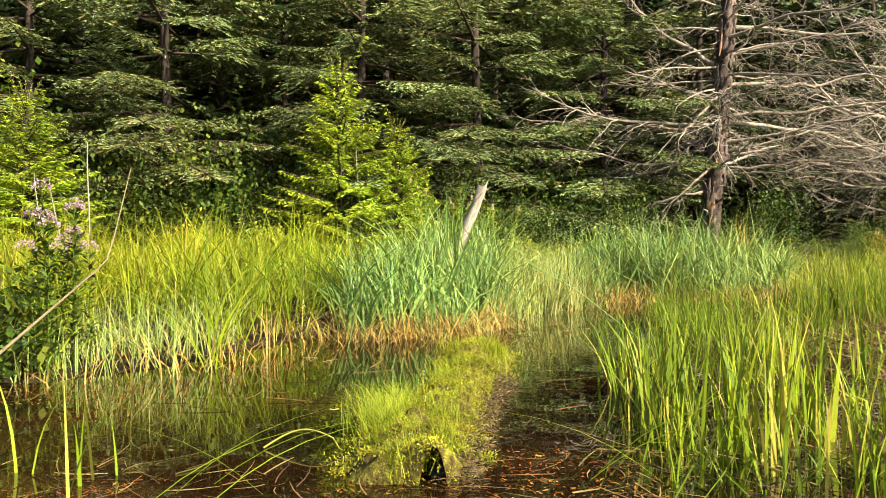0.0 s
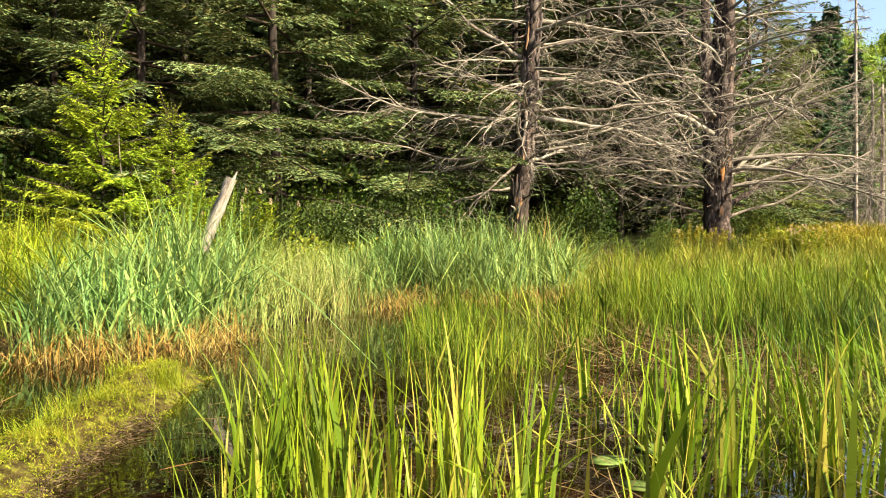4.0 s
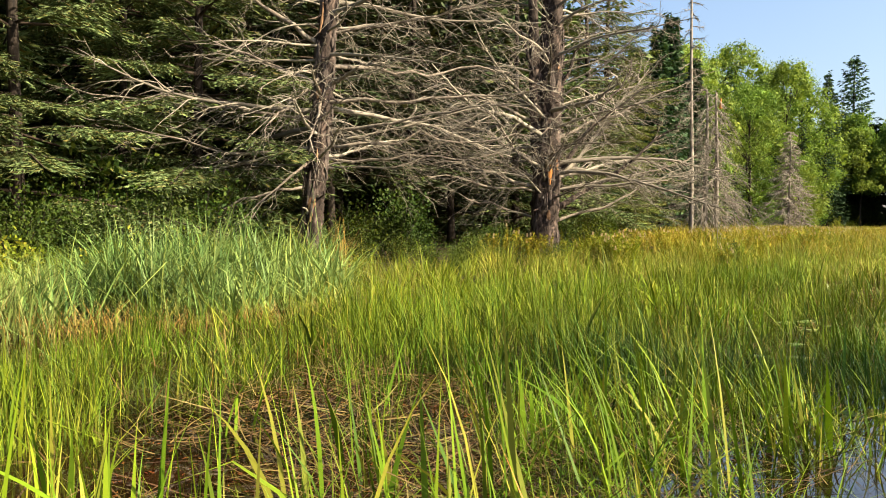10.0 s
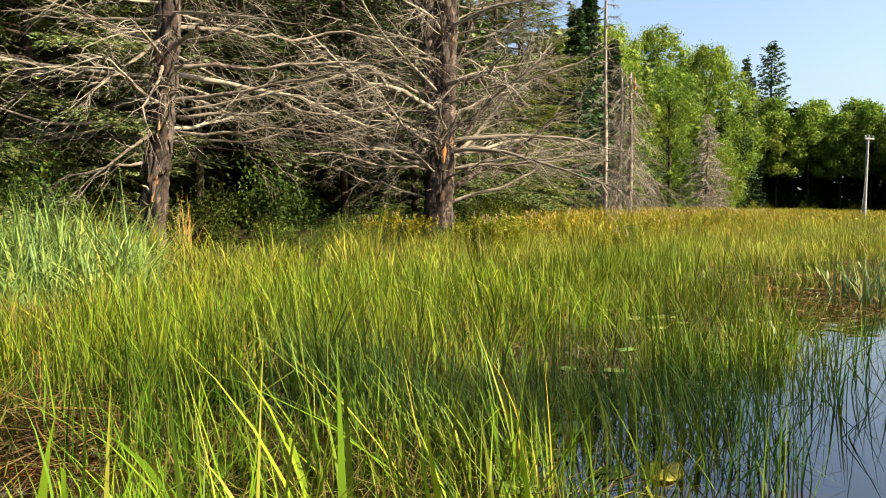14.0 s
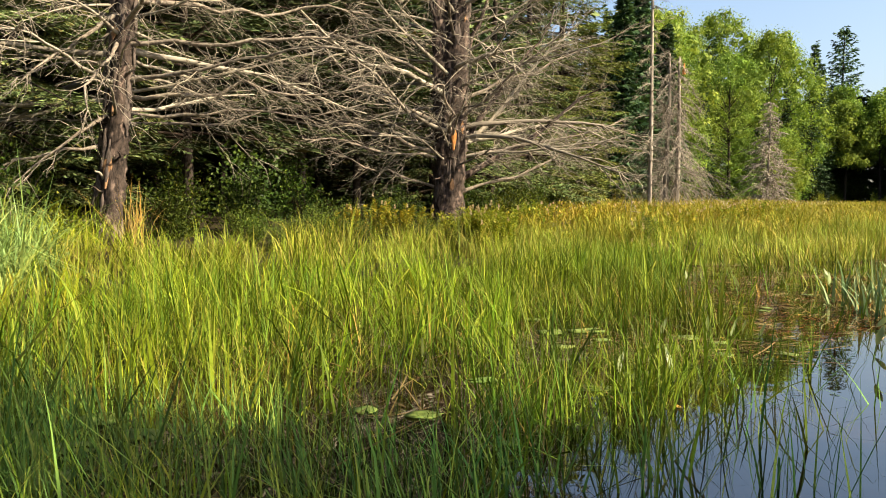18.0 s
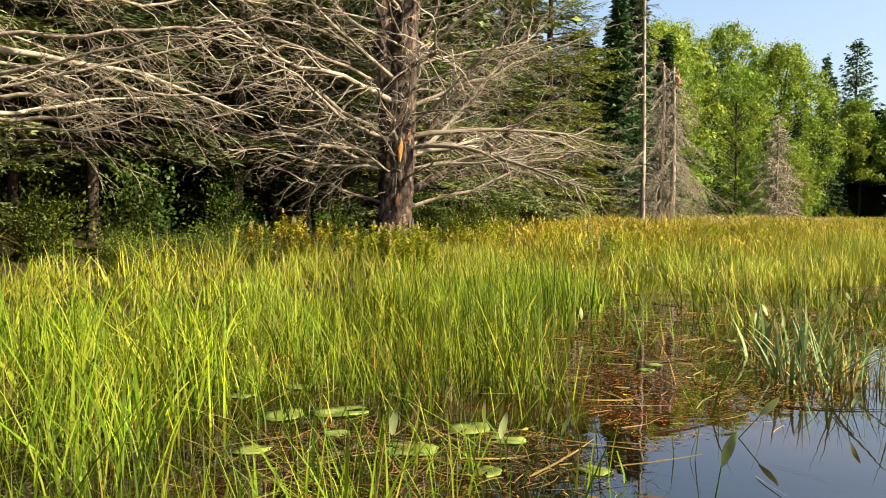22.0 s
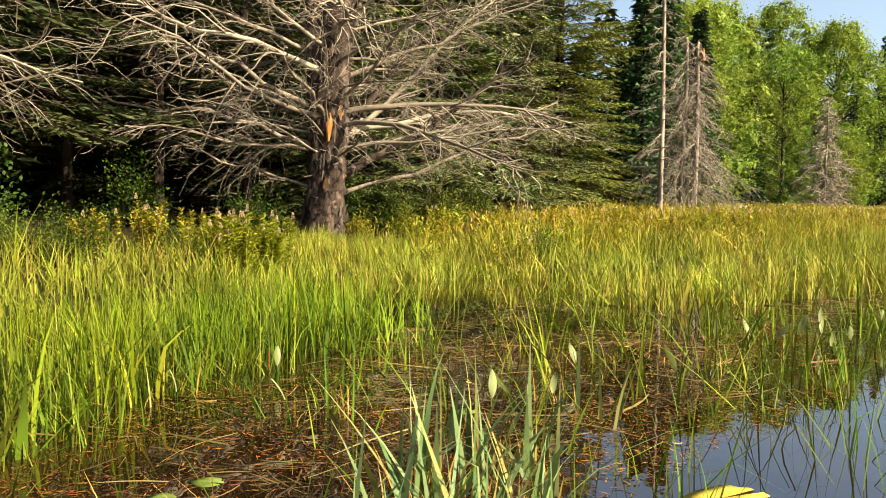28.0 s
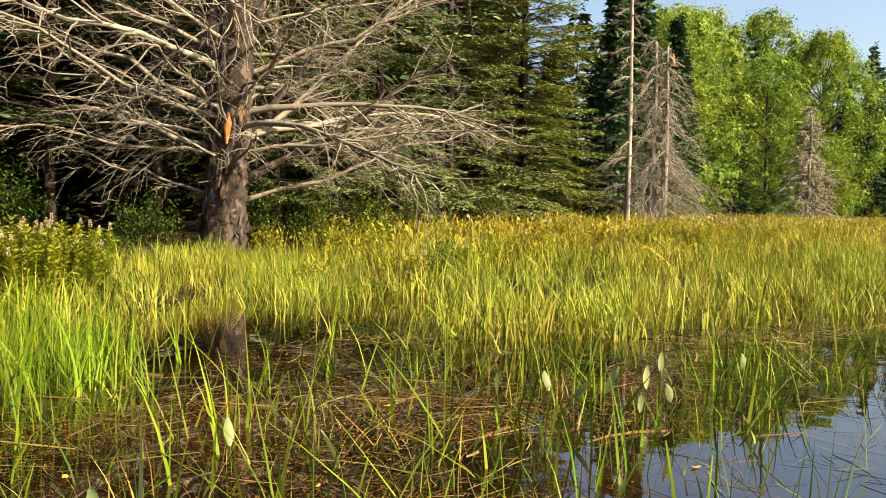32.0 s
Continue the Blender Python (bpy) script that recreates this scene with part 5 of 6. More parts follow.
grow(s, scatter(BED, 26, 0.3, 0.4, 27), 0.44, 0.2, 0.0075, 0.25, 0.16, 0.1, 4, folds=.12)
stuff("bulrushes", s, M_BULRUSH, "dark green upright bulrush stems standing in open water", "reeds")

s = Soup()
FARBANK = [(13.3, 13.9), (14.5, 12.8), (16.7, 13.6), (19, 14.4), (26, 17.5), (34, 22), (60, 38), (60, 46), (38, 36), (24, 28), (16, 21), (15.3, 18), (14.6, 16)]
NEARBANK = [(13.3, 13.9), (14.5, 12.8), (16.7, 13.6), (19, 14.4), (26, 17.5), (32, 22), (26, 25), (18, 21), (15.6, 18.5), (14.8, 16)]
grow(s, tufts(NEARBANK, 22, 8, 0.08, 0.5, 0.5, 9), 0.33, 0.36, 0.0105, 0.4, 0.2, 0.2, 3, folds=.08, patchy=.55)
grow(s, tufts(FARBANK, 5, 6, 0.09, 0.15, 1.2, 9), 0.33, 0.3, 0.010, 0.4, 0.18, 0.2, 3, patchy=.5)
grow(s, tufts([(12.2, 15.6), (12.6, 17.8), (13.4, 18.2), (14.9, 18.3), (16.3, 17.4), (17, 21), (13, 22.5), (11.2, 18.8), (9.6, 16.4)], 24, 9, 0.08, 0.15), 0.26, 0.28, 0.008, 0.3, 0.16, 0.2, 3, patchy=.3)
grow(s, tufts([(13.0, 14.5), (14.6, 16), (14.8, 18.4), (13.4, 18.4), (12.5, 16)], 9, 8, 0.07, 0.3), 0.28, 0.3, 0.007, 0.3, 0.2, 0.2, 3)
MEAD = [(4.7, 11.6), (6.5, 12.4), (8.5, 13.4), (9.6, 14.5), (11, 15.2), (12.4, 17.5), (12.4, 18.6), (9.2, 16.2), (6, 15.0)]
grow(s, tufts(MEAD, 18, 8, 0.09, 0.45, 0.5, 9), 0.30, 0.38, 0.0105, 0.35, 0.24, 0.28, 3, folds=.08, patchy=.55)
grow(s, tufts([(12.4, 16.7), (15, 16.9), (16, 18.5), (13, 20.8), (11.5, 18.5)], 18, 10, 0.08, 0.25, 0.6, 19), 0.28, 0.3, 0.007, 0.35, 0.2, 0.25, 3, folds=.08, patchy=.4)
FILL = [(4.6, 11.0), (6.5, 12.0), (9, 13.2), (12.2, 13.6), (12.5, 17.2), (10.4, 17.2), (7.8, 15.9), (5.6, 15.6)]
grow(s, tufts(FILL, 15, 9, 0.08, 0.35, 0.5, 16), 0.34, 0.36, 0.0095, 0.35, 0.22, 0.28, 3, folds=.08, patchy=.5)
stuff("meadow_grass", s, M_MEADOW, "sunlit wild grass of the wet meadow", "grass")

# golden meadow beyond
s = Soup()
GOLD = [(14, 20), (16.5, 18.8), (19, 19.5), (24, 24), (34, 28), (60, 44), (110, 64), (112, 74), (80, 74), (60, 67), (44, 54), (30, 43), (22, 35), (14, 25)]
p = scatter(GOLD, 9, 0.2, 3.0, 12)
n = len(p)
base = ground_p(p)
base[:, 2] += rng.uniform(0.02, 0.42, n)
s.leaves(base, np.column_stack([rng.normal(0, .6, (n, 2)), np.ones(n)]), rng.normal(0, 1, (n, 3)), rng.uniform(.08, .2, n), rng.uniform(.03, .07, n))
grow(s, scatter(GOLD, 6, 0.2, 3.0, 12), 0.42, 0.25, 0.016, 0.3, 0.15, 0.2, 3)
NGOLD = [(14, 19.4), (16.5, 18.2), (20, 19), (26, 23), (32, 27), (30, 36), (22, 30), (15, 24)]
grow(s, tufts(NGOLD, 9, 9, 0.1, 0.4, 1.2, 12), 0.40, 0.35, 0.010, 0.4, 0.25, 0.3, 3, patchy=.85)
p = scatter(NGOLD, 45, 0.5, 1.1, 12)
base = ground_p(p)
base[:, 2] += rng.uniform(0.05, 0.40, len(p)) * (0.5 + vnoise(p[:, 0], p[:, 1], 0.8, 14))
s.leaves(base, np.column_stack([rng.normal(0, .8, (len(p), 2)), np.full(len(p), .6)]), rng.normal(0, 1, (len(p), 3)), rng.uniform(.04, .10, len(p)), rng.uniform(.015, .04, len(p)))
stuff("goldenrod_meadow", s, M_GOLD, "golden-yellow goldenrod and sedge filling the far meadow", "grass")
s = Soup()
p = scatter([(15, 23), (22, 28), (36, 36), (64, 58), (62, 62), (44, 50), (28, 37), (16, 25.5)], 5, 0.6, 2.0, 13)
base = ground_p(p)
base[:, 2] += rng.uniform(0.22, 0.5, len(p))
s.leaves(base, np.column_stack([rng.normal(0, .3, (len(p), 2)), np.ones(len(p))]), rng.normal(0, 1, (len(p), 3)), rng.uniform(.06, .13, len(p)), rng.uniform(.03, .06, len(p)))
stuff("seed_heads", s, M_BLOOM, "pale cream seed heads above the golden meadow", "flowers")

# floating straw and sunken stems
s = Soup()
SHALLOW = [(9.9, 7.6), (11.3, 8.3), (12.6, 9.4), (14.2, 10.0), (16.5, 12.4), (19, 13.8), (16, 14.2), (13.6, 14), (12.4, 12.4), (11.0, 10.5), (10.4, 9.4)]
straws(s, SHALLOW, 130, 0.18, 0.0012, 0.45, 0.10, 3)
straws(s, SHALLOW, 22, 0.40, 0.0024, 0.4, 0.03, 3)
OPEN = [(6.6, 5.1), (9.6, 6.9), (11.4, 7.7), (13.4, 9.0), (16.4, 10.8), (20, 13), (18, 13), (14.2, 10.2), (11.2, 8.2), (9.8, 7.5)]
straws(s, OPEN, 12, 0.2, 0.0016, 0.6, 0.05, 17)
straws(s, SHALLOW, 14, 0.35, 0.0022, 0.3, 0.12, 3)
straws(s, [(-1.6, 2.4), (0.9, 2.4), (1.0, 4.2), (1.8, 9), (3.4, 10.2), (1.3, 9.4), (-0.6, 6.7), (-1.5, 4.9)], 22, 0.22, 0.0016, 0.4, 0.08, 4)
straws(s, [(-1.9, 2.4), (1.0, 2.4), (1.1, 3.1), (0.4, 3.3), (-0.4, 3.1), (-2.0, 3.1)], 110, 0.16, 0.0018, 0.4, 0.15, 9)
straws(s, NEAR_WEST, 90, 0.25, 0.0016, 0.2, 0.35, 5)
straws(s, NEAR_EAST, 320, 0.22, 0.0014, 0.2, 0.6, 5)
straws(s, RUSH, 30, 0.24, 0.0014, 0.3, 0.6, 6)
PADMAT = [(8.5, 7.5), (9.5, 7.15), (9.75, 7.6), (9.7, 8.05), (8.9, 8.5), (8.4, 8.2)]
straws(s, PADMAT, 260, 0.15, 0.0013, 0.3, 0.15, 24)
straws(s, PADMAT, 40, 0.3, 0.0024, 0.3, 0.25, 25)
straws(s, GAP, 240, 0.24, 0.0019, 0.25, 0.45, 6)
straws(s, [(12, 10), (17, 9.6), (24, 15), (19, 15)], 40, 0.25, 0.0016, 0.45, 0.1, 7)
grow(s, tufts(RUSH, 5, 6, 0.08, 0.2, 0.9, 10), 0.20, 0.35, 0.0042, 0.3, 0.6, 0.3, 3, folds=0.3)
stuff("floating_straw", s, M_STRAW, "brown and tan dead straw floating on the shallow water", "dead reeds")

s = Soup()
p = scatter([(9.9, 7.6), (11.3, 8.1), (12.9, 9.2), (15.2, 10.6), (15.6, 12.4), (13.4, 12.4), (12.2, 11.8), (10.6, 10.5), (10.2, 9.2)], 1000, 0.45, 0.7, 3)
n = len(p)
s.leaves(np.column_stack([p, rng.uniform(0.001, 0.006, n)]), np.column_stack([rng.normal(0, 1, (n, 2)), rng.uniform(-.02, .12, n)]), np.array([0, 0, 1.]) + rng.normal(0, .12, (n, 3)), rng.uniform(.015, .055, n), rng.uniform(.003, .009, n), 0.05)
p = scatter([(-1.9, 2.4), (1.0, 2.4), (1.1, 3.1), (0.4, 3.3), (-0.4, 3.2), (-1.2, 2.9), (-2.0, 3.2)], 900, 0.5, 0.3, 3)
p = np.vstack([p, scatter(PADMAT, 700, 0.3, 0.4, 26), scatter(GAP, 500, 0.3, 0.4, 3), scatter([(-2.6, 4.2), (-1.7, 4.4), (-1.6, 5.0), (-2.6, 4.9)], 700, 0.3, 0.3, 3)])
n = len(p)
s.leaves(np.column_stack([p, rng.uniform(0.001, 0.006, n)]), np.column_stack([rng.normal(0, 1, (n, 2)), rng.uniform(-.02, .12, n)]), np.array([0, 0, 1.]) + rng.normal(0, .12, (n, 3)), rng.uniform(.010, .04, n), rng.uniform(.003, .010, n), 0.05)
stuff("leaf_litter", s, M_LITTER, "reddish-brown rotting leaf litter at the water surface", "leaf litter")

# blue-green reed clump with orange feet
s = Soup()
CLUMP = [(11.3, 8.4), (11.9, 8.2), (12.3, 9.3), (11.9, 9.6)]
grow(s, scatter(CLUMP, 150), 0.36, 0.28, 0.014, 0.35, 0.28, 0.22, 5, folds=.12)
grow(s, np.array([[12.81, 9.82]]) + rng.normal(0, 0.12, (5, 2)), 0.45, 0.1, 0.014, 0.2, 0.3, 0.05, 5)
stuff("reed_clump", s, M_CLUMP, "clump of broad blue-green reed blades in open water", "reeds")
s = Soup()
grow(s, scatter(CLUMP, 260), 0.17, 0.35, 0.007, 0.3, 0.2, 0.1, 3)
stuff("reed_feet", s, M_DEAD, "orange dying reed bases in the water", "dead reeds")


# mossy causeway
def mound(name, line, width, height, material, label, n=40, m=14):
    a = np.array(line)
    u = np.linspace(0, len(a) - 1.001, n)
    i = u.astype(int)
    c = a[i] + (a[i + 1] - a[i]) * (u - i)[:, None]
    c[:, 0] += 0.10 * (vnoise(c[:, 1], c[:, 1] * 0, 0.35, 9) - 0.5)
    d = np.gradient(c, axis=0)
    d /= np.linalg.norm(d, axis=1, keepdims=True)
    sd = np.column_stack([d[:, 1], -d[:, 0]])
    w = np.linspace(-1, 1, m)
    wd = width * (0.75 + 0.5 * vnoise(u * 3, u * 0, 1, 3)) * np.clip(np.minimum(u, u[-1] - u) * 3 + .3, 0, 1)
    X = c[:, None] + sd[:, None] * (w[None] * wd[:, None])[..., None]
    Z = height * (1 - w[None] ** 2) * (0.2 + vnoise(X[..., 0], X[..., 1], 0.17, 8) + 0.6 * vnoise(X[..., 0], X[..., 1], 0.045, 18)) - 0.02
    s = Soup()
    k, j = np.meshgrid(np.arange(n - 1), np.arange(m - 1), indexing="ij")
    q = k * m + j
    s.add(np.concatenate([X, Z[..., None]], -1), np.stack([q, q + 1, q + m + 1, q + m], -1))
    ob = tagged(new(name, s.mesh(name, material, True)), label, "mossy bank", kind="structure")
    return X.reshape(-1, 2), Z.ravel()


LINE = [(-0.08, 2.85), (-0.11, 3.2), (-0.13, 3.6), (-0.05, 4.0), (0.07, 4.4), (0.19, 5.0), (0.25, 5.6), (0.25, 6.1)]
MX, MZ = mound("moss_bank", LINE, 0.235, 0.10, M_MOSSBASE, "low mossy strip of peat rising from the water", 150, 24)
s = Soup()
k = rng.integers(0, len(MX), 70000)
k = k[vnoise(MX[k, 0], MX[k, 1], 0.09, 31) > rng.uniform(0.25, 0.62, 70000)][:27000]
n = len(k)
lump = 0.035 * vnoise(MX[k, 0], MX[k, 1], 0.05, 32)
p = np.column_stack([MX[k] + rng.normal(0, .022, (n, 2)), np.maximum(MZ[k], 0) + lump * rng.uniform(0.2, 1, n)])
s.leaves(p, np.column_stack([rng.normal(0, 1, (n, 2)), rng.uniform(.2, 1.4, n)]), np.array([0, 0, 1.]) + rng.normal(0, .7, (n, 3)), rng.uniform(.007, .02, n), rng.uniform(.002, .006, n))
hair = Soup()
for q in range(34):
    f = rng.uniform(0.1, 6.95)
    e = LINE[int(f)]
    e2 = LINE[int(f) + 1]
    x, y = [e[m] + (e2[m] - e[m]) * (f - int(f)) for m in (0, 1)]
    n = int(rng.integers(60, 150))
    p = np.array([[x + rng.uniform(-.17, .11), y]]) + rng.normal(0, rng.uniform(.03, .07), (n, 2))
    hair.blades(np.column_stack([p, np.full(n, 0.03)]), rng.uniform(.05, .19, n), rng.uniform(.0016, .003, n), rng.uniform(0, 6.28, n), rng.uniform(0, .6, n), rng.uniform(0, .7, n), 3)
near = Soup()
p = np.array([[-0.27, 3.66]]) + rng.normal(0, 0.085, (420, 2)) * [0.8, 1.3]
near.blades(np.column_stack([p, np.full(420, 0.03)]), rng.uniform(.08, .22, 420), rng.uniform(.0016, .003, 420), rng.normal(2.2, .8, 420), rng.uniform(.1, .6, 420), rng.uniform(0, .7, 420), 3)
stuff("fine_tussock", near, M_SEDGE, "soft bright green tussock at the end of the mossy bank", "grass")
peat = Soup()
p = np.column_stack([np.interp(q := rng.uniform(2.8, 4.9, 2600), [2.8, 3.4, 4.0, 4.9], [0.06, 0.13, 0.22, 0.38]), q]) + rng.normal(0, 0.035, (2600, 2))
peat.leaves(np.column_stack([p, rng.uniform(0.0, 0.05, 2600)]), np.column_stack([rng.normal(0, 1, (2600, 2)), rng.uniform(-.6, .3, 2600)]), rng.normal(0, 1, (2600, 3)), rng.uniform(.012, .05, 2600), rng.uniform(.002, .006, 2600))
stuff("peat_fringe", peat, M_PEATLEAF, "brown dead leaves and peat at the edge of the mossy bank", "leaf litter")
stuff("hair_grass", hair, M_SEDGE, "fine bright green grass tufts on the mossy bank", "grass")
stuff("moss_and_grass", s, M_MOSS, "bright yellow-green moss and fine grass tufts", "moss")


# ---- single things ----
def solid(name, mesh, at, label, category, group="", turn=0.0, size=1.0):
    ob = tagged(new(name, mesh), label, category, group)
    ob.location, ob.rotation_euler, ob.scale = at, (0, 0, turn), (size, size, size)
    return ob


post = solid("post", trunk_mesh("post", 1.72, 0.072, M_POSTWOOD, 14, 26, 0.0, 0.10, 1.0, 0.72, 8)[0], (-0.12, 9.2, -0.05), "leaning weathered grey wooden post among the reeds", "post")
post.rotation_euler = (0, 0.37, 0)
s = Soup()
u = np.linspace(0, 1, 4)
s.tubes(np.stack([0.02 + 0.01 * u, 0.015 + 0 * u, 1.5 + 0.15 * u], -1)[None], (0.03 * (1 - 0.85 * u))[None], 5)
part("splinter", s.mesh("splinter", M_POSTWOOD), post)


def pad_mesh(seed, material, r=0.12):
    g = np.random.default_rng(seed)
    a = np.linspace(0.22, 6.06, 26)
    rr = r * (1 + 0.05 * g.normal(0, 1, 26)) * np.array([1.0, 0.72])[0]
    rim = np.column_stack([np.cos(a) * rr * 1.15, np.sin(a) * rr * 0.85, 0.004 * np.sin(a * 3 + g.uniform(0, 6)) + 0.007])
    inner = rim * [0.5, 0.5, 1]
    s = Soup()
    v = np.concatenate([rim, inner, [(0, 0, 0.004)], rim - [0, 0, .004]])
    q = [(k, k + 1, 27 + k, 26 + k) for k in range(25)] + [(53 + k, 54 + k, k + 1, k) for k in range(25)]
    s.add(v, q, [(26 + k, 27 + k, 52) for k in range(25)])
    return s.mesh("lily_pad", material, True)


PADS = [pad_mesh(k, M_PAD) for k in range(3)]
for k, (x, y, sz) in enumerate([(8.91, 8.68, 1.0), (8.65, 8.70, .9), (9.03, 7.97, .95), (9.38, 8.2, .85), (8.82, 8.3, .5), (8.45, 8.15, .6), (8.81, 9.34, .6), (9.46, 7.97, .6), (9.23, 7.6, .5), (2.2, 3.5, .6), (2.2, 3.83, .6),
                               (2.44, 3.95, .6), (8.5, 9.2, .6), (10.9, 9.2, .5), (11.05, 9.35, .45), (12.2, 10.1, .5), (9.6, 7.5, .5), (7.6, 7.4, .6), (6.9, 7.0, .5), (5.62, 5.3, .6), (6.18, 5.87, .8), (5.9, 5.6, .7), (6.0, 5.3, .6), (5.55, 7.0, .9), (5.75, 6.8, .8), (5.85, 7.2, .9), (5.5, 6.6, .8), (5.7, 6.45, .9), (6.0, 6.9, .7), (7.11, 6.84, .6), (7.28, 6.37, .5), (8.05, 7.05, .6), (8.35, 7.25, .6)]):
    solid("lily_pad", PADS[k % 3], (x, y, 0.002), "flat oval green lily pad floating on the water", "lily pad", "lily pads on the pond", k * 1.3, sz)
solid("lily_pad", pad_mesh(9, M_PADYELLOW, 0.15), (12.70, 8.79, 0.002), "large yellowed lily pad floating on open water", "lily pad", "lily pads on the pond", 0.2).scale = (1.05, 0.68, 1)


solid("lily_pad", pad_mesh(12, M_PADYELLOW, 0.12), (6.17, 5.24, 0.002), "yellowed lily pad among the bulrushes", "lily pad", "lily pads on the pond", 0.7).scale = (0.9, 0.7, 1)


def arrow_plant(seed, material):
    """An upright lance leaf on a thin stalk; returns stalk and leaf."""
    g = np.random.default_rng(seed)
    st, lf = Soup(), Soup()
    u = np.linspace(0, 1, 5)
    d = np.array([g.normal(0, .25), g.normal(0, .25), 1.0])
    P = d * (u * 0.16)[:, None] - [0, 0, 0.04]
    st.tubes(P[None], (0.0035 * (1 - .3 * u))[None], 5)
    b = P[-1]
    L, W = 0.13, 0.022
    ax = np.array([d[0] * 1.5, d[1] * 1.5, 1.0])
    ax /= np.linalg.norm(ax)
    sd = np.cross(ax, [math.cos(seed), math.sin(seed), 0.2])
    sd /= np.linalg.norm(sd)
    bk = np.cross(sd, ax)
    w = np.linspace(0, 1, 7)
    wid = W * np.sin(np.pi * np.clip(w * .92 + .05, 0, 1)) ** .8
    m = b + ax * (w * L)[:, None] + bk * (0.03 * w ** 2)[:, None]
    v = np.stack([m - sd * wid[:, None] + bk * .006, m, m + sd * wid[:, None] + bk * .006], 1)
    lf.add(v, [(3 * a + c, 3 * a + c + 1, 3 * a + c + 4, 3 * a + c + 3) for a in range(6) for c in (0, 1)])
    return st.mesh("stalk", M_RUSH), lf.mesh("leaf", material, True)


ARROWS = [arrow_plant(k, M_ARROW) for k in range(5)]
for k, (x, y) in enumerate([(11.38, 10.83), (11.4, 10.1), (14.3, 11.25), (14.5, 11.15), (14.76, 11.1), (14.85, 10.85), (14.6, 11.3), (15.09, 11.21), (15.11, 11.0), (8.94, 7.83), (9.2, 7.72), (9.55, 7.7), (7.35, 7.64), (12.46, 9.84),
                           (13.38, 10.17), (11.38, 10.93), (11.02, 7.77), (12.26, 9.9), (8.04, 6.84), (8.29, 6.77), (9.62, 7.93), (9.15, 8.1), (9.35, 7.9), (10.38, 7.73), (9.82, 7.1), (12.6, 10.0), (13.0, 10.6), (15.4, 11.6), (16.0, 11.7), (9.3, 7.65), (10.9, 10.4), (12.1, 9.3)]):
    t = thing("arrowhead_plant", "upright pale green lance leaf on a thin stalk in water", "water plant", (x, y, 0.0), "arrowhead plants in the shallows")
    t.rotation_euler, sz = (0, 0, k * 2.2), (0.6 if y < 8.4 else 0.8) + 0.08 * (k % 5)
    t.scale = (sz, sz, sz)
    part("stalk", ARROWS[k % 5][0], t)
    part("leaf", ARROWS[k % 5][1], t)


def flower_bush(seed, stems, h, bloom, leaf_mat, at, label, name, spire=True, spread=0.22):
    g = np.random.default_rng(seed)
    t = thing(name, label, "flowers", (at[0], at[1], float(ground_z(*at)) - 0.02))
    for k in range(stems):
        az, r = g.uniform(0, 6.28), spread * math.sqrt(g.random())
        b = np.array([math.cos(az) * r, math.sin(az) * r, 0])
        hh = h * g.uniform(0.7, 1.1)
        top = b * 1.6 + np.array([g.normal(0, .05), g.normal(0, .05), hh])
        u = np.linspace(0, 1, 5)
        st, lf, fl = Soup(), Soup(), Soup()
        st.tubes((b + (top - b) * u[:, None])[None], (0.004 * (1 - .5 * u))[None], 4)
        n = 95
        f = g.uniform(.15, .97, n)
        a = g.uniform(0, 6.28, n)
        lf.leaves(b + (top - b) * f[:, None], np.column_stack([np.cos(a), np.sin(a), g.uniform(0.1, .9, n)]), np.array([0, 0, 1.]) + g.normal(0, .3, (n, 3)), g.uniform(.045, .095, n), g.uniform(.015, .03, n))
        part("stem", st.mesh("stem", M_SHRUB), t)
        part("foliage", lf.mesh("foliage", leaf_mat), t, kind="stuff")
        if k % 4 == 0 or not spire:
            m = 90
            q = g.random(m)
            a = g.uniform(0, 6.28, m)
            if spire:
                rr = 0.017 * (1 - q) * g.uniform(.3, 1, m)
                p = top + np.column_stack([np.cos(a) * rr, np.sin(a) * rr, q * 0.075])
            else:
                rr = 0.055 * np.sqrt(g.random(m))
                p = top + np.column_stack([np.cos(a) * rr, np.sin(a) * rr, 0.045 * (1 - (rr / .055) ** 2) + g.normal(0, .01, m)])
            fl.leaves(p, np.column_stack([np.cos(a), np.sin(a), g.uniform(.2, 1.2, m)]), g.normal(0, 1, (m, 3)), g.uniform(.010, .022, m), g.uniform(.006, .012, m))
            part("flower_head", fl.mesh("flower_head", bloom), t, kind="stuff")
    return t


for k, (x, y, h) in enumerate([(11.4, 16.3, .72), (11.15, 16.0, .66), (11.7, 16.5, .62), (11.0, 16.6, .6)]):
    flower_bush(90 + k, 22, h + .06, M_BLOOM, M_LOWLEAF, (x, y), "yellow-green meadowsweet with creamy flower spires", "meadowsweet")
for k, (x, y, h) in enumerate([(10.0, 18.6, .74), (9.5, 18.1, .62), (10.4, 18.3, .66), (10.9, 18.9, .6)]):
    flower_bush(95 + k, 12, h, M_BLOOM, M_GOLD, (x, y), "yellowing steeplebush with faded pinkish spires", "steeplebush")
for k in range(26):
    x = 14.6 + 0.6 * k + rng.uniform(-.4, .4)
    flower_bush(120 + k, 10, rng.uniform(.55, .8), M_BLOOM, M_GOLD if k % 3 else M_LOWLEAF, (x, 17.6 + 0.75 * (x - 14.8) + rng.uniform(-.2, 4.0)), "clump of browning meadow herbs with pale flower tips", "meadow_herb", True, .3)
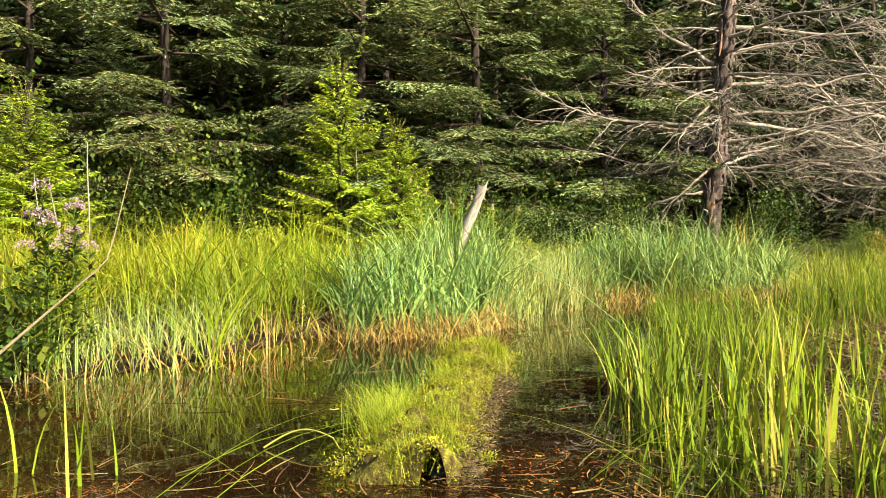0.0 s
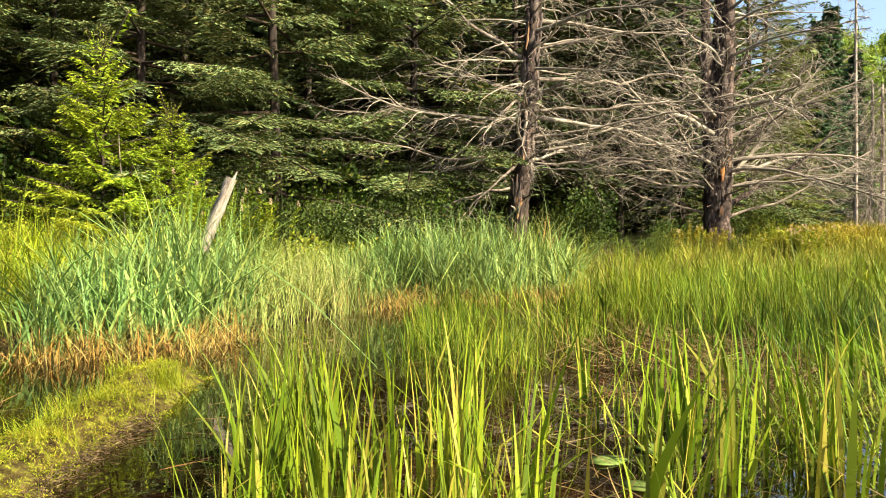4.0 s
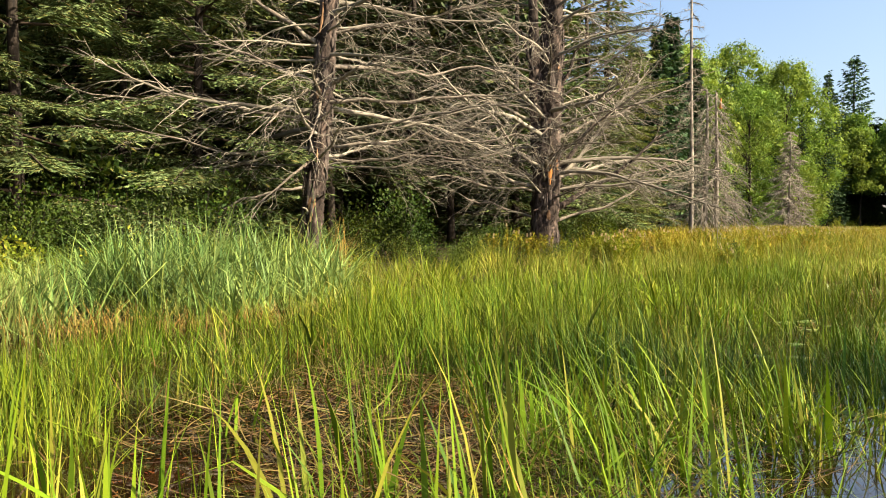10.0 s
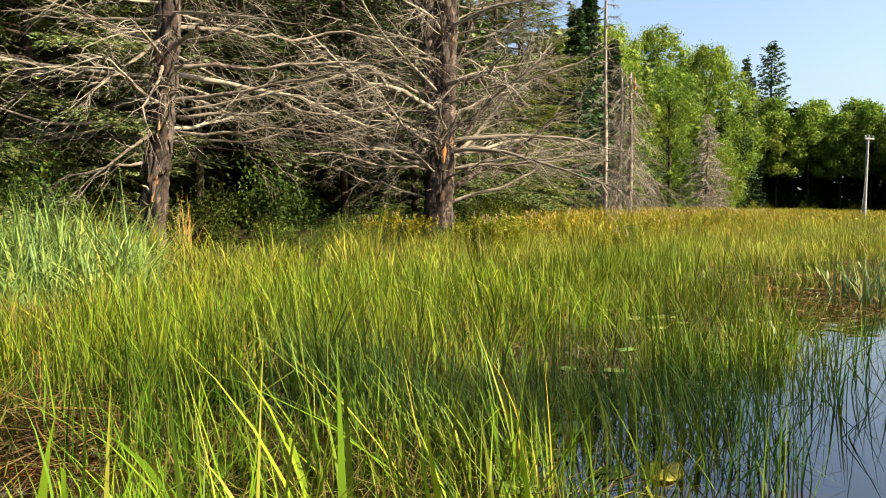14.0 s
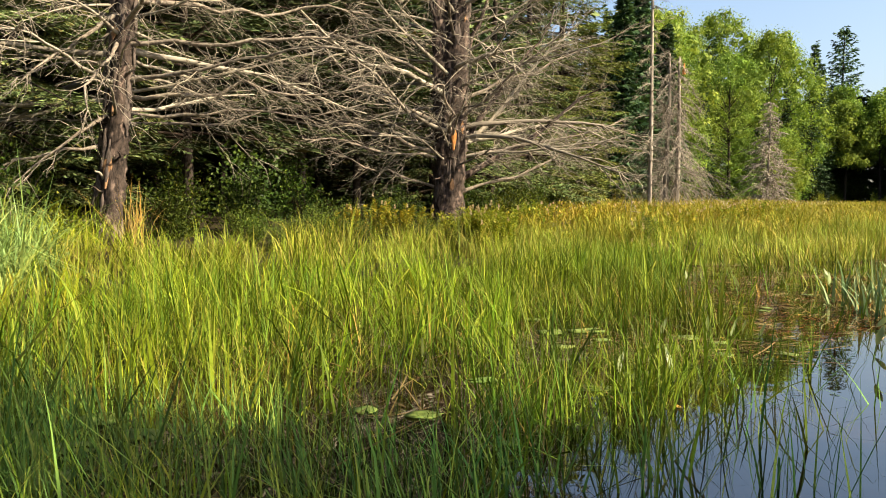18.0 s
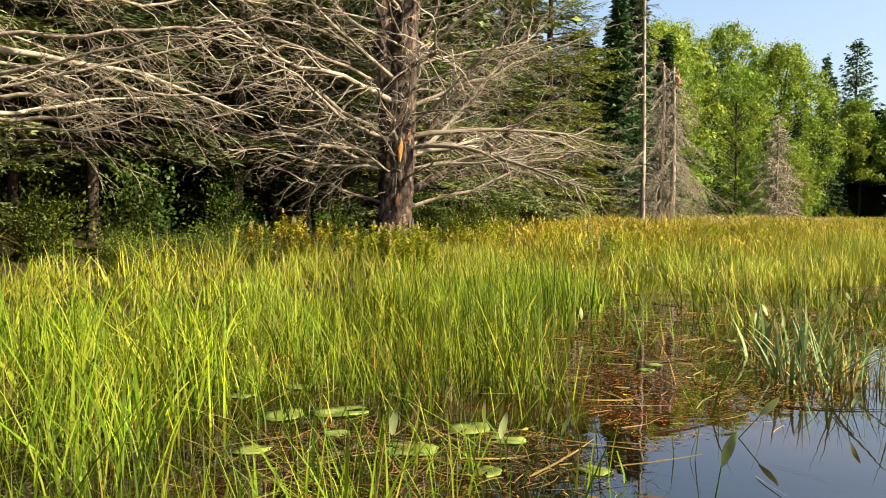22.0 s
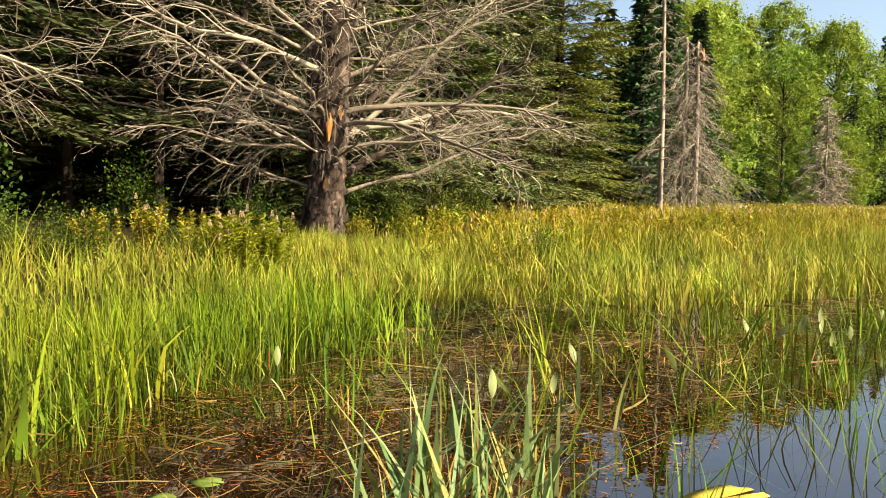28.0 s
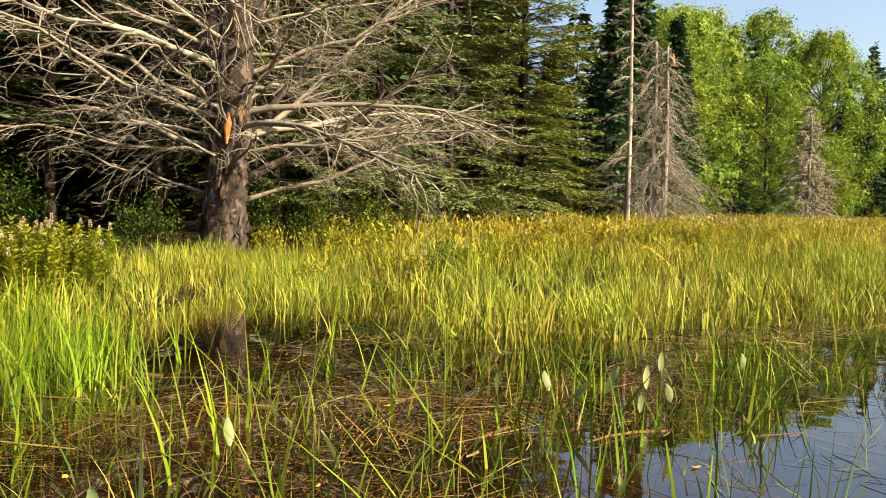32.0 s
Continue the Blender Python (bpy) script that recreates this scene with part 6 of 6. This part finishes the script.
for k, (x, y, h) in enumerate([(-0.1, 12.2, 1.25), (0.3, 12.4, 1.1), (0.6, 12.0, 1.0)]):
    flower_bush(100 + k, 16, h, M_BLOOM, M_SEDGE, (x, y), "tall meadowsweet with white flower heads by the young spruce", "meadowsweet", True, .3)
for k, (x, y, h) in enumerate([(-2.35, 5.05, 1.12), (-2.55, 5.3, 1.05), (-2.3, 5.3, .95)]):
    flower_bush(105 + k, 4, h, M_PURPLE, M_SHRUB, (x, y), "joe-pye weed with fading purple flower heads", "joe_pye_weed", False, .12)
plant_shrub("dark green leafy shrub overhanging the water", shrub(77, 0.75, 0.5, 0.075, 900, M_SHRUB), (-2.75, 5.0), 1.0, 0.4)

# bare twig arching over the bank
s = Soup()
u = np.linspace(0, 1, 16)
P = np.stack([-1.95 + 0.62 * u, 3.6 + 0.1 * u, 0.36 + 0.55 * u + 0.55 * np.clip(u - .72, 0, 1) ** 1.1 * 2.0], -1)
P[:, 0] -= 0.25 * np.clip(u - 0.75, 0, 1)
s.tubes(P[None], (0.008 * (1 - .75 * u))[None], 6)
solid("twig", s.mesh("twig", M_TAN, True), (0, 0, 0), "bare tan twig arching over the water", "twig")
# curled dead reed, stone
s = Soup()
u = np.linspace(0, 1, 14)
P = np.stack([0.34 * u - 0.08, 0.03 * np.sin(u * 5), 0.07 * np.sin(u * 2.9) + 0.005 - 0.03 * (u > .92)], -1)
s.tubes(P[None], (0.0042 * (1 - .4 * u))[None], 6)
solid("curled_reed", s.mesh("curled_reed", M_DEAD, True), (-0.66, 3.36, 0.0), "curled dry orange reed stem arching from the water", "dead reed")
bm = bmesh.new()
bmesh.ops.create_icosphere(bm, subdivisions=3, radius=0.055)
for v in bm.verts:
    k = 1 + 0.18 * noise.noise(v.co * 14)
    v.co = Vector((v.co.x * 1.0 * k, v.co.y * 0.8 * k, v.co.z * 0.55 * k))
me = bpy.data.meshes.new("stone")
bm.to_mesh(me)
bm.free()
me.materials.append(M_STONE)
for f in me.polygons:
    f.use_smooth = True
solid("stone", me, (-0.02, 2.98, 0.015), "smooth dark wet stone at the edge of the moss", "stone")


def fallen_leaf(seed):
    s = Soup()
    g = np.random.default_rng(seed)
    a = np.linspace(0, 6.283, 12, endpoint=False)
    r = 0.03 * (1 + .25 * np.cos(a * 2) + g.normal(0, .06, 12))
    rim = np.column_stack([np.cos(a) * r, np.sin(a) * r * .7, 0.006 + .004 * np.cos(a * 2)])
    v = np.concatenate([rim, [(0, 0, .004)]])
    s.add(v, None, [(k, (k + 1) % 12, 12) for k in range(12)])
    return s.mesh("fallen_leaf", M_FALLEN, True)


LEAVES = [fallen_leaf(k) for k in range(4)]
for k, (x, y) in enumerate([(0.37, 3.2), (-0.38, 3.2), (-0.55, 4.1), (0.1, 2.62), (-0.2, 3.05), (12.2, 8.5), (9.6, 8.1), (11.0, 8.9), (13.3, 10.4), (12.9, 9.4), (8.2, 6.6), (6.2, 5.2), (6.6, 5.6), (14.8, 10.3), (12.4, 10.7), (13.8, 11.6), (10.4, 8.6)]):
    solid("fallen_leaf", LEAVES[k % 4], (x, y, 0.003), "fallen orange-yellow leaf floating on the water", "leaf", "fallen leaves", k * 1.7, 0.5 + .1 * (k % 4))

# straw tussock by the dead spruce
s = Soup()
grow(s, np.array([[5.85, 16.2]]) + rng.normal(0, 0.09, (70, 2)), 0.75, 0.25, 0.010, 0.3, 0.15, 0.2, 4, folds=.2)
stuff("straw_tussock", s, M_DEAD, "dry tan grass tussock beside the dead spruce", "dead grass")


# utility pole across the meadow
def utility_pole(at, h, r):
    t = thing("utility_pole", "grey wooden utility pole with a short cross-arm beyond the meadow", "pole", (at[0], at[1], float(ground_z(*at))))
    u = np.linspace(0, 1, 12)
    s = Soup()
    s.tubes(np.stack([0.045 * h * u, 0 * u, h * u - 0.2], -1)[None], (r * (1.1 - 0.35 * u))[None], 12)
    part("shaft", s.mesh("shaft", M_POLE, True), t)
    s = Soup()
    x0, z0 = 0.045 * h * 0.95, h * 0.95 - 0.2
    bm = bmesh.new()
    bmesh.ops.create_cube(bm, size=1.0, matrix=Matrix.Translation((x0, -r, z0)) @ Matrix.Diagonal((1.1, 0.10, 0.13, 1)))
    bmesh.ops.bevel(bm, geom=bm.edges[:], offset=0.012, segments=1, affect="EDGES")
    me = bpy.data.meshes.new("cross_arm")
    bm.to_mesh(me)
    bm.free()
    me.materials.append(M_POLE)
    arm = part("cross_arm", me, t)
    for dx in (-0.46, 0.0, 0.46):
        s = Soup()
        prof = np.array([(0.03, 0), (0.03, .05), (0.07, .06), (0.07, .10), (0.04, .12), (0.06, .14), (0.05, .19), (0.01, .21)])
        s.tubes(np.stack([np.full(8, x0 + dx), np.full(8, -r), z0 + 0.065 + prof[:, 1]], -1)[None], prof[None, :, 0], 10)
        part("insulator", s.mesh("insulator", M_INSULATOR, True), t, "pale glazed insulator")
    s = Soup()
    s.tubes(np.stack([0.035 * h * (1 - u) - 0.5 * u, -0.1 + 0 * u, h * 0.75 * (1 - u)], -1)[None], np.full((1, 12), 0.02), 5)
    part("brace", s.mesh("brace", M_POLE), t)


utility_pole((65.5, 52.7), 7.2, 0.13)


# bare stems on the bank and one orange reed leaf
def bare_stem(foot, tip, r, material, label, name="dead_sapling"):
    u = np.linspace(0, 1, 9)
    f, e = np.array(foot), np.array(tip)
    P = f + (e - f) * u[:, None]
    P[:, 0] += 0.05 * np.sin(u * 5) * u
    s = Soup()
    s.tubes((P - f)[None], (r * (1 - 0.6 * u))[None], 6)
    solid(name, s.mesh(name, material, True), foot, label, "dead sapling", "bare saplings on the bank")


for foot, tip in (((-4.05, 9.3, 0.05), (-3.83, 9.05, 1.92)), ((-4.5, 9.3, 0.05), (-4.42, 9.05, 1.6)), ((-4.25, 9.3, 0.05), (-4.26, 9.05, 1.55)), ((-1.35, 13.3, 0.1), (-1.33, 13.25, 2.3))):
    bare_stem(foot, tip, 0.012, M_TWIG, "thin pale dead sapling rising from the bank")
s = Soup()
s.blades(np.array([[0, 0, -0.02]]), np.array([0.42]), np.array([0.014]), np.array([3.0]), np.array([0.28]), np.array([0.06]), 6)
solid("reed_leaf", s.mesh("reed_leaf", M_ORANGE), (3.74, 3.95, 0.0), "single orange dying reed leaf among green reeds", "reed")
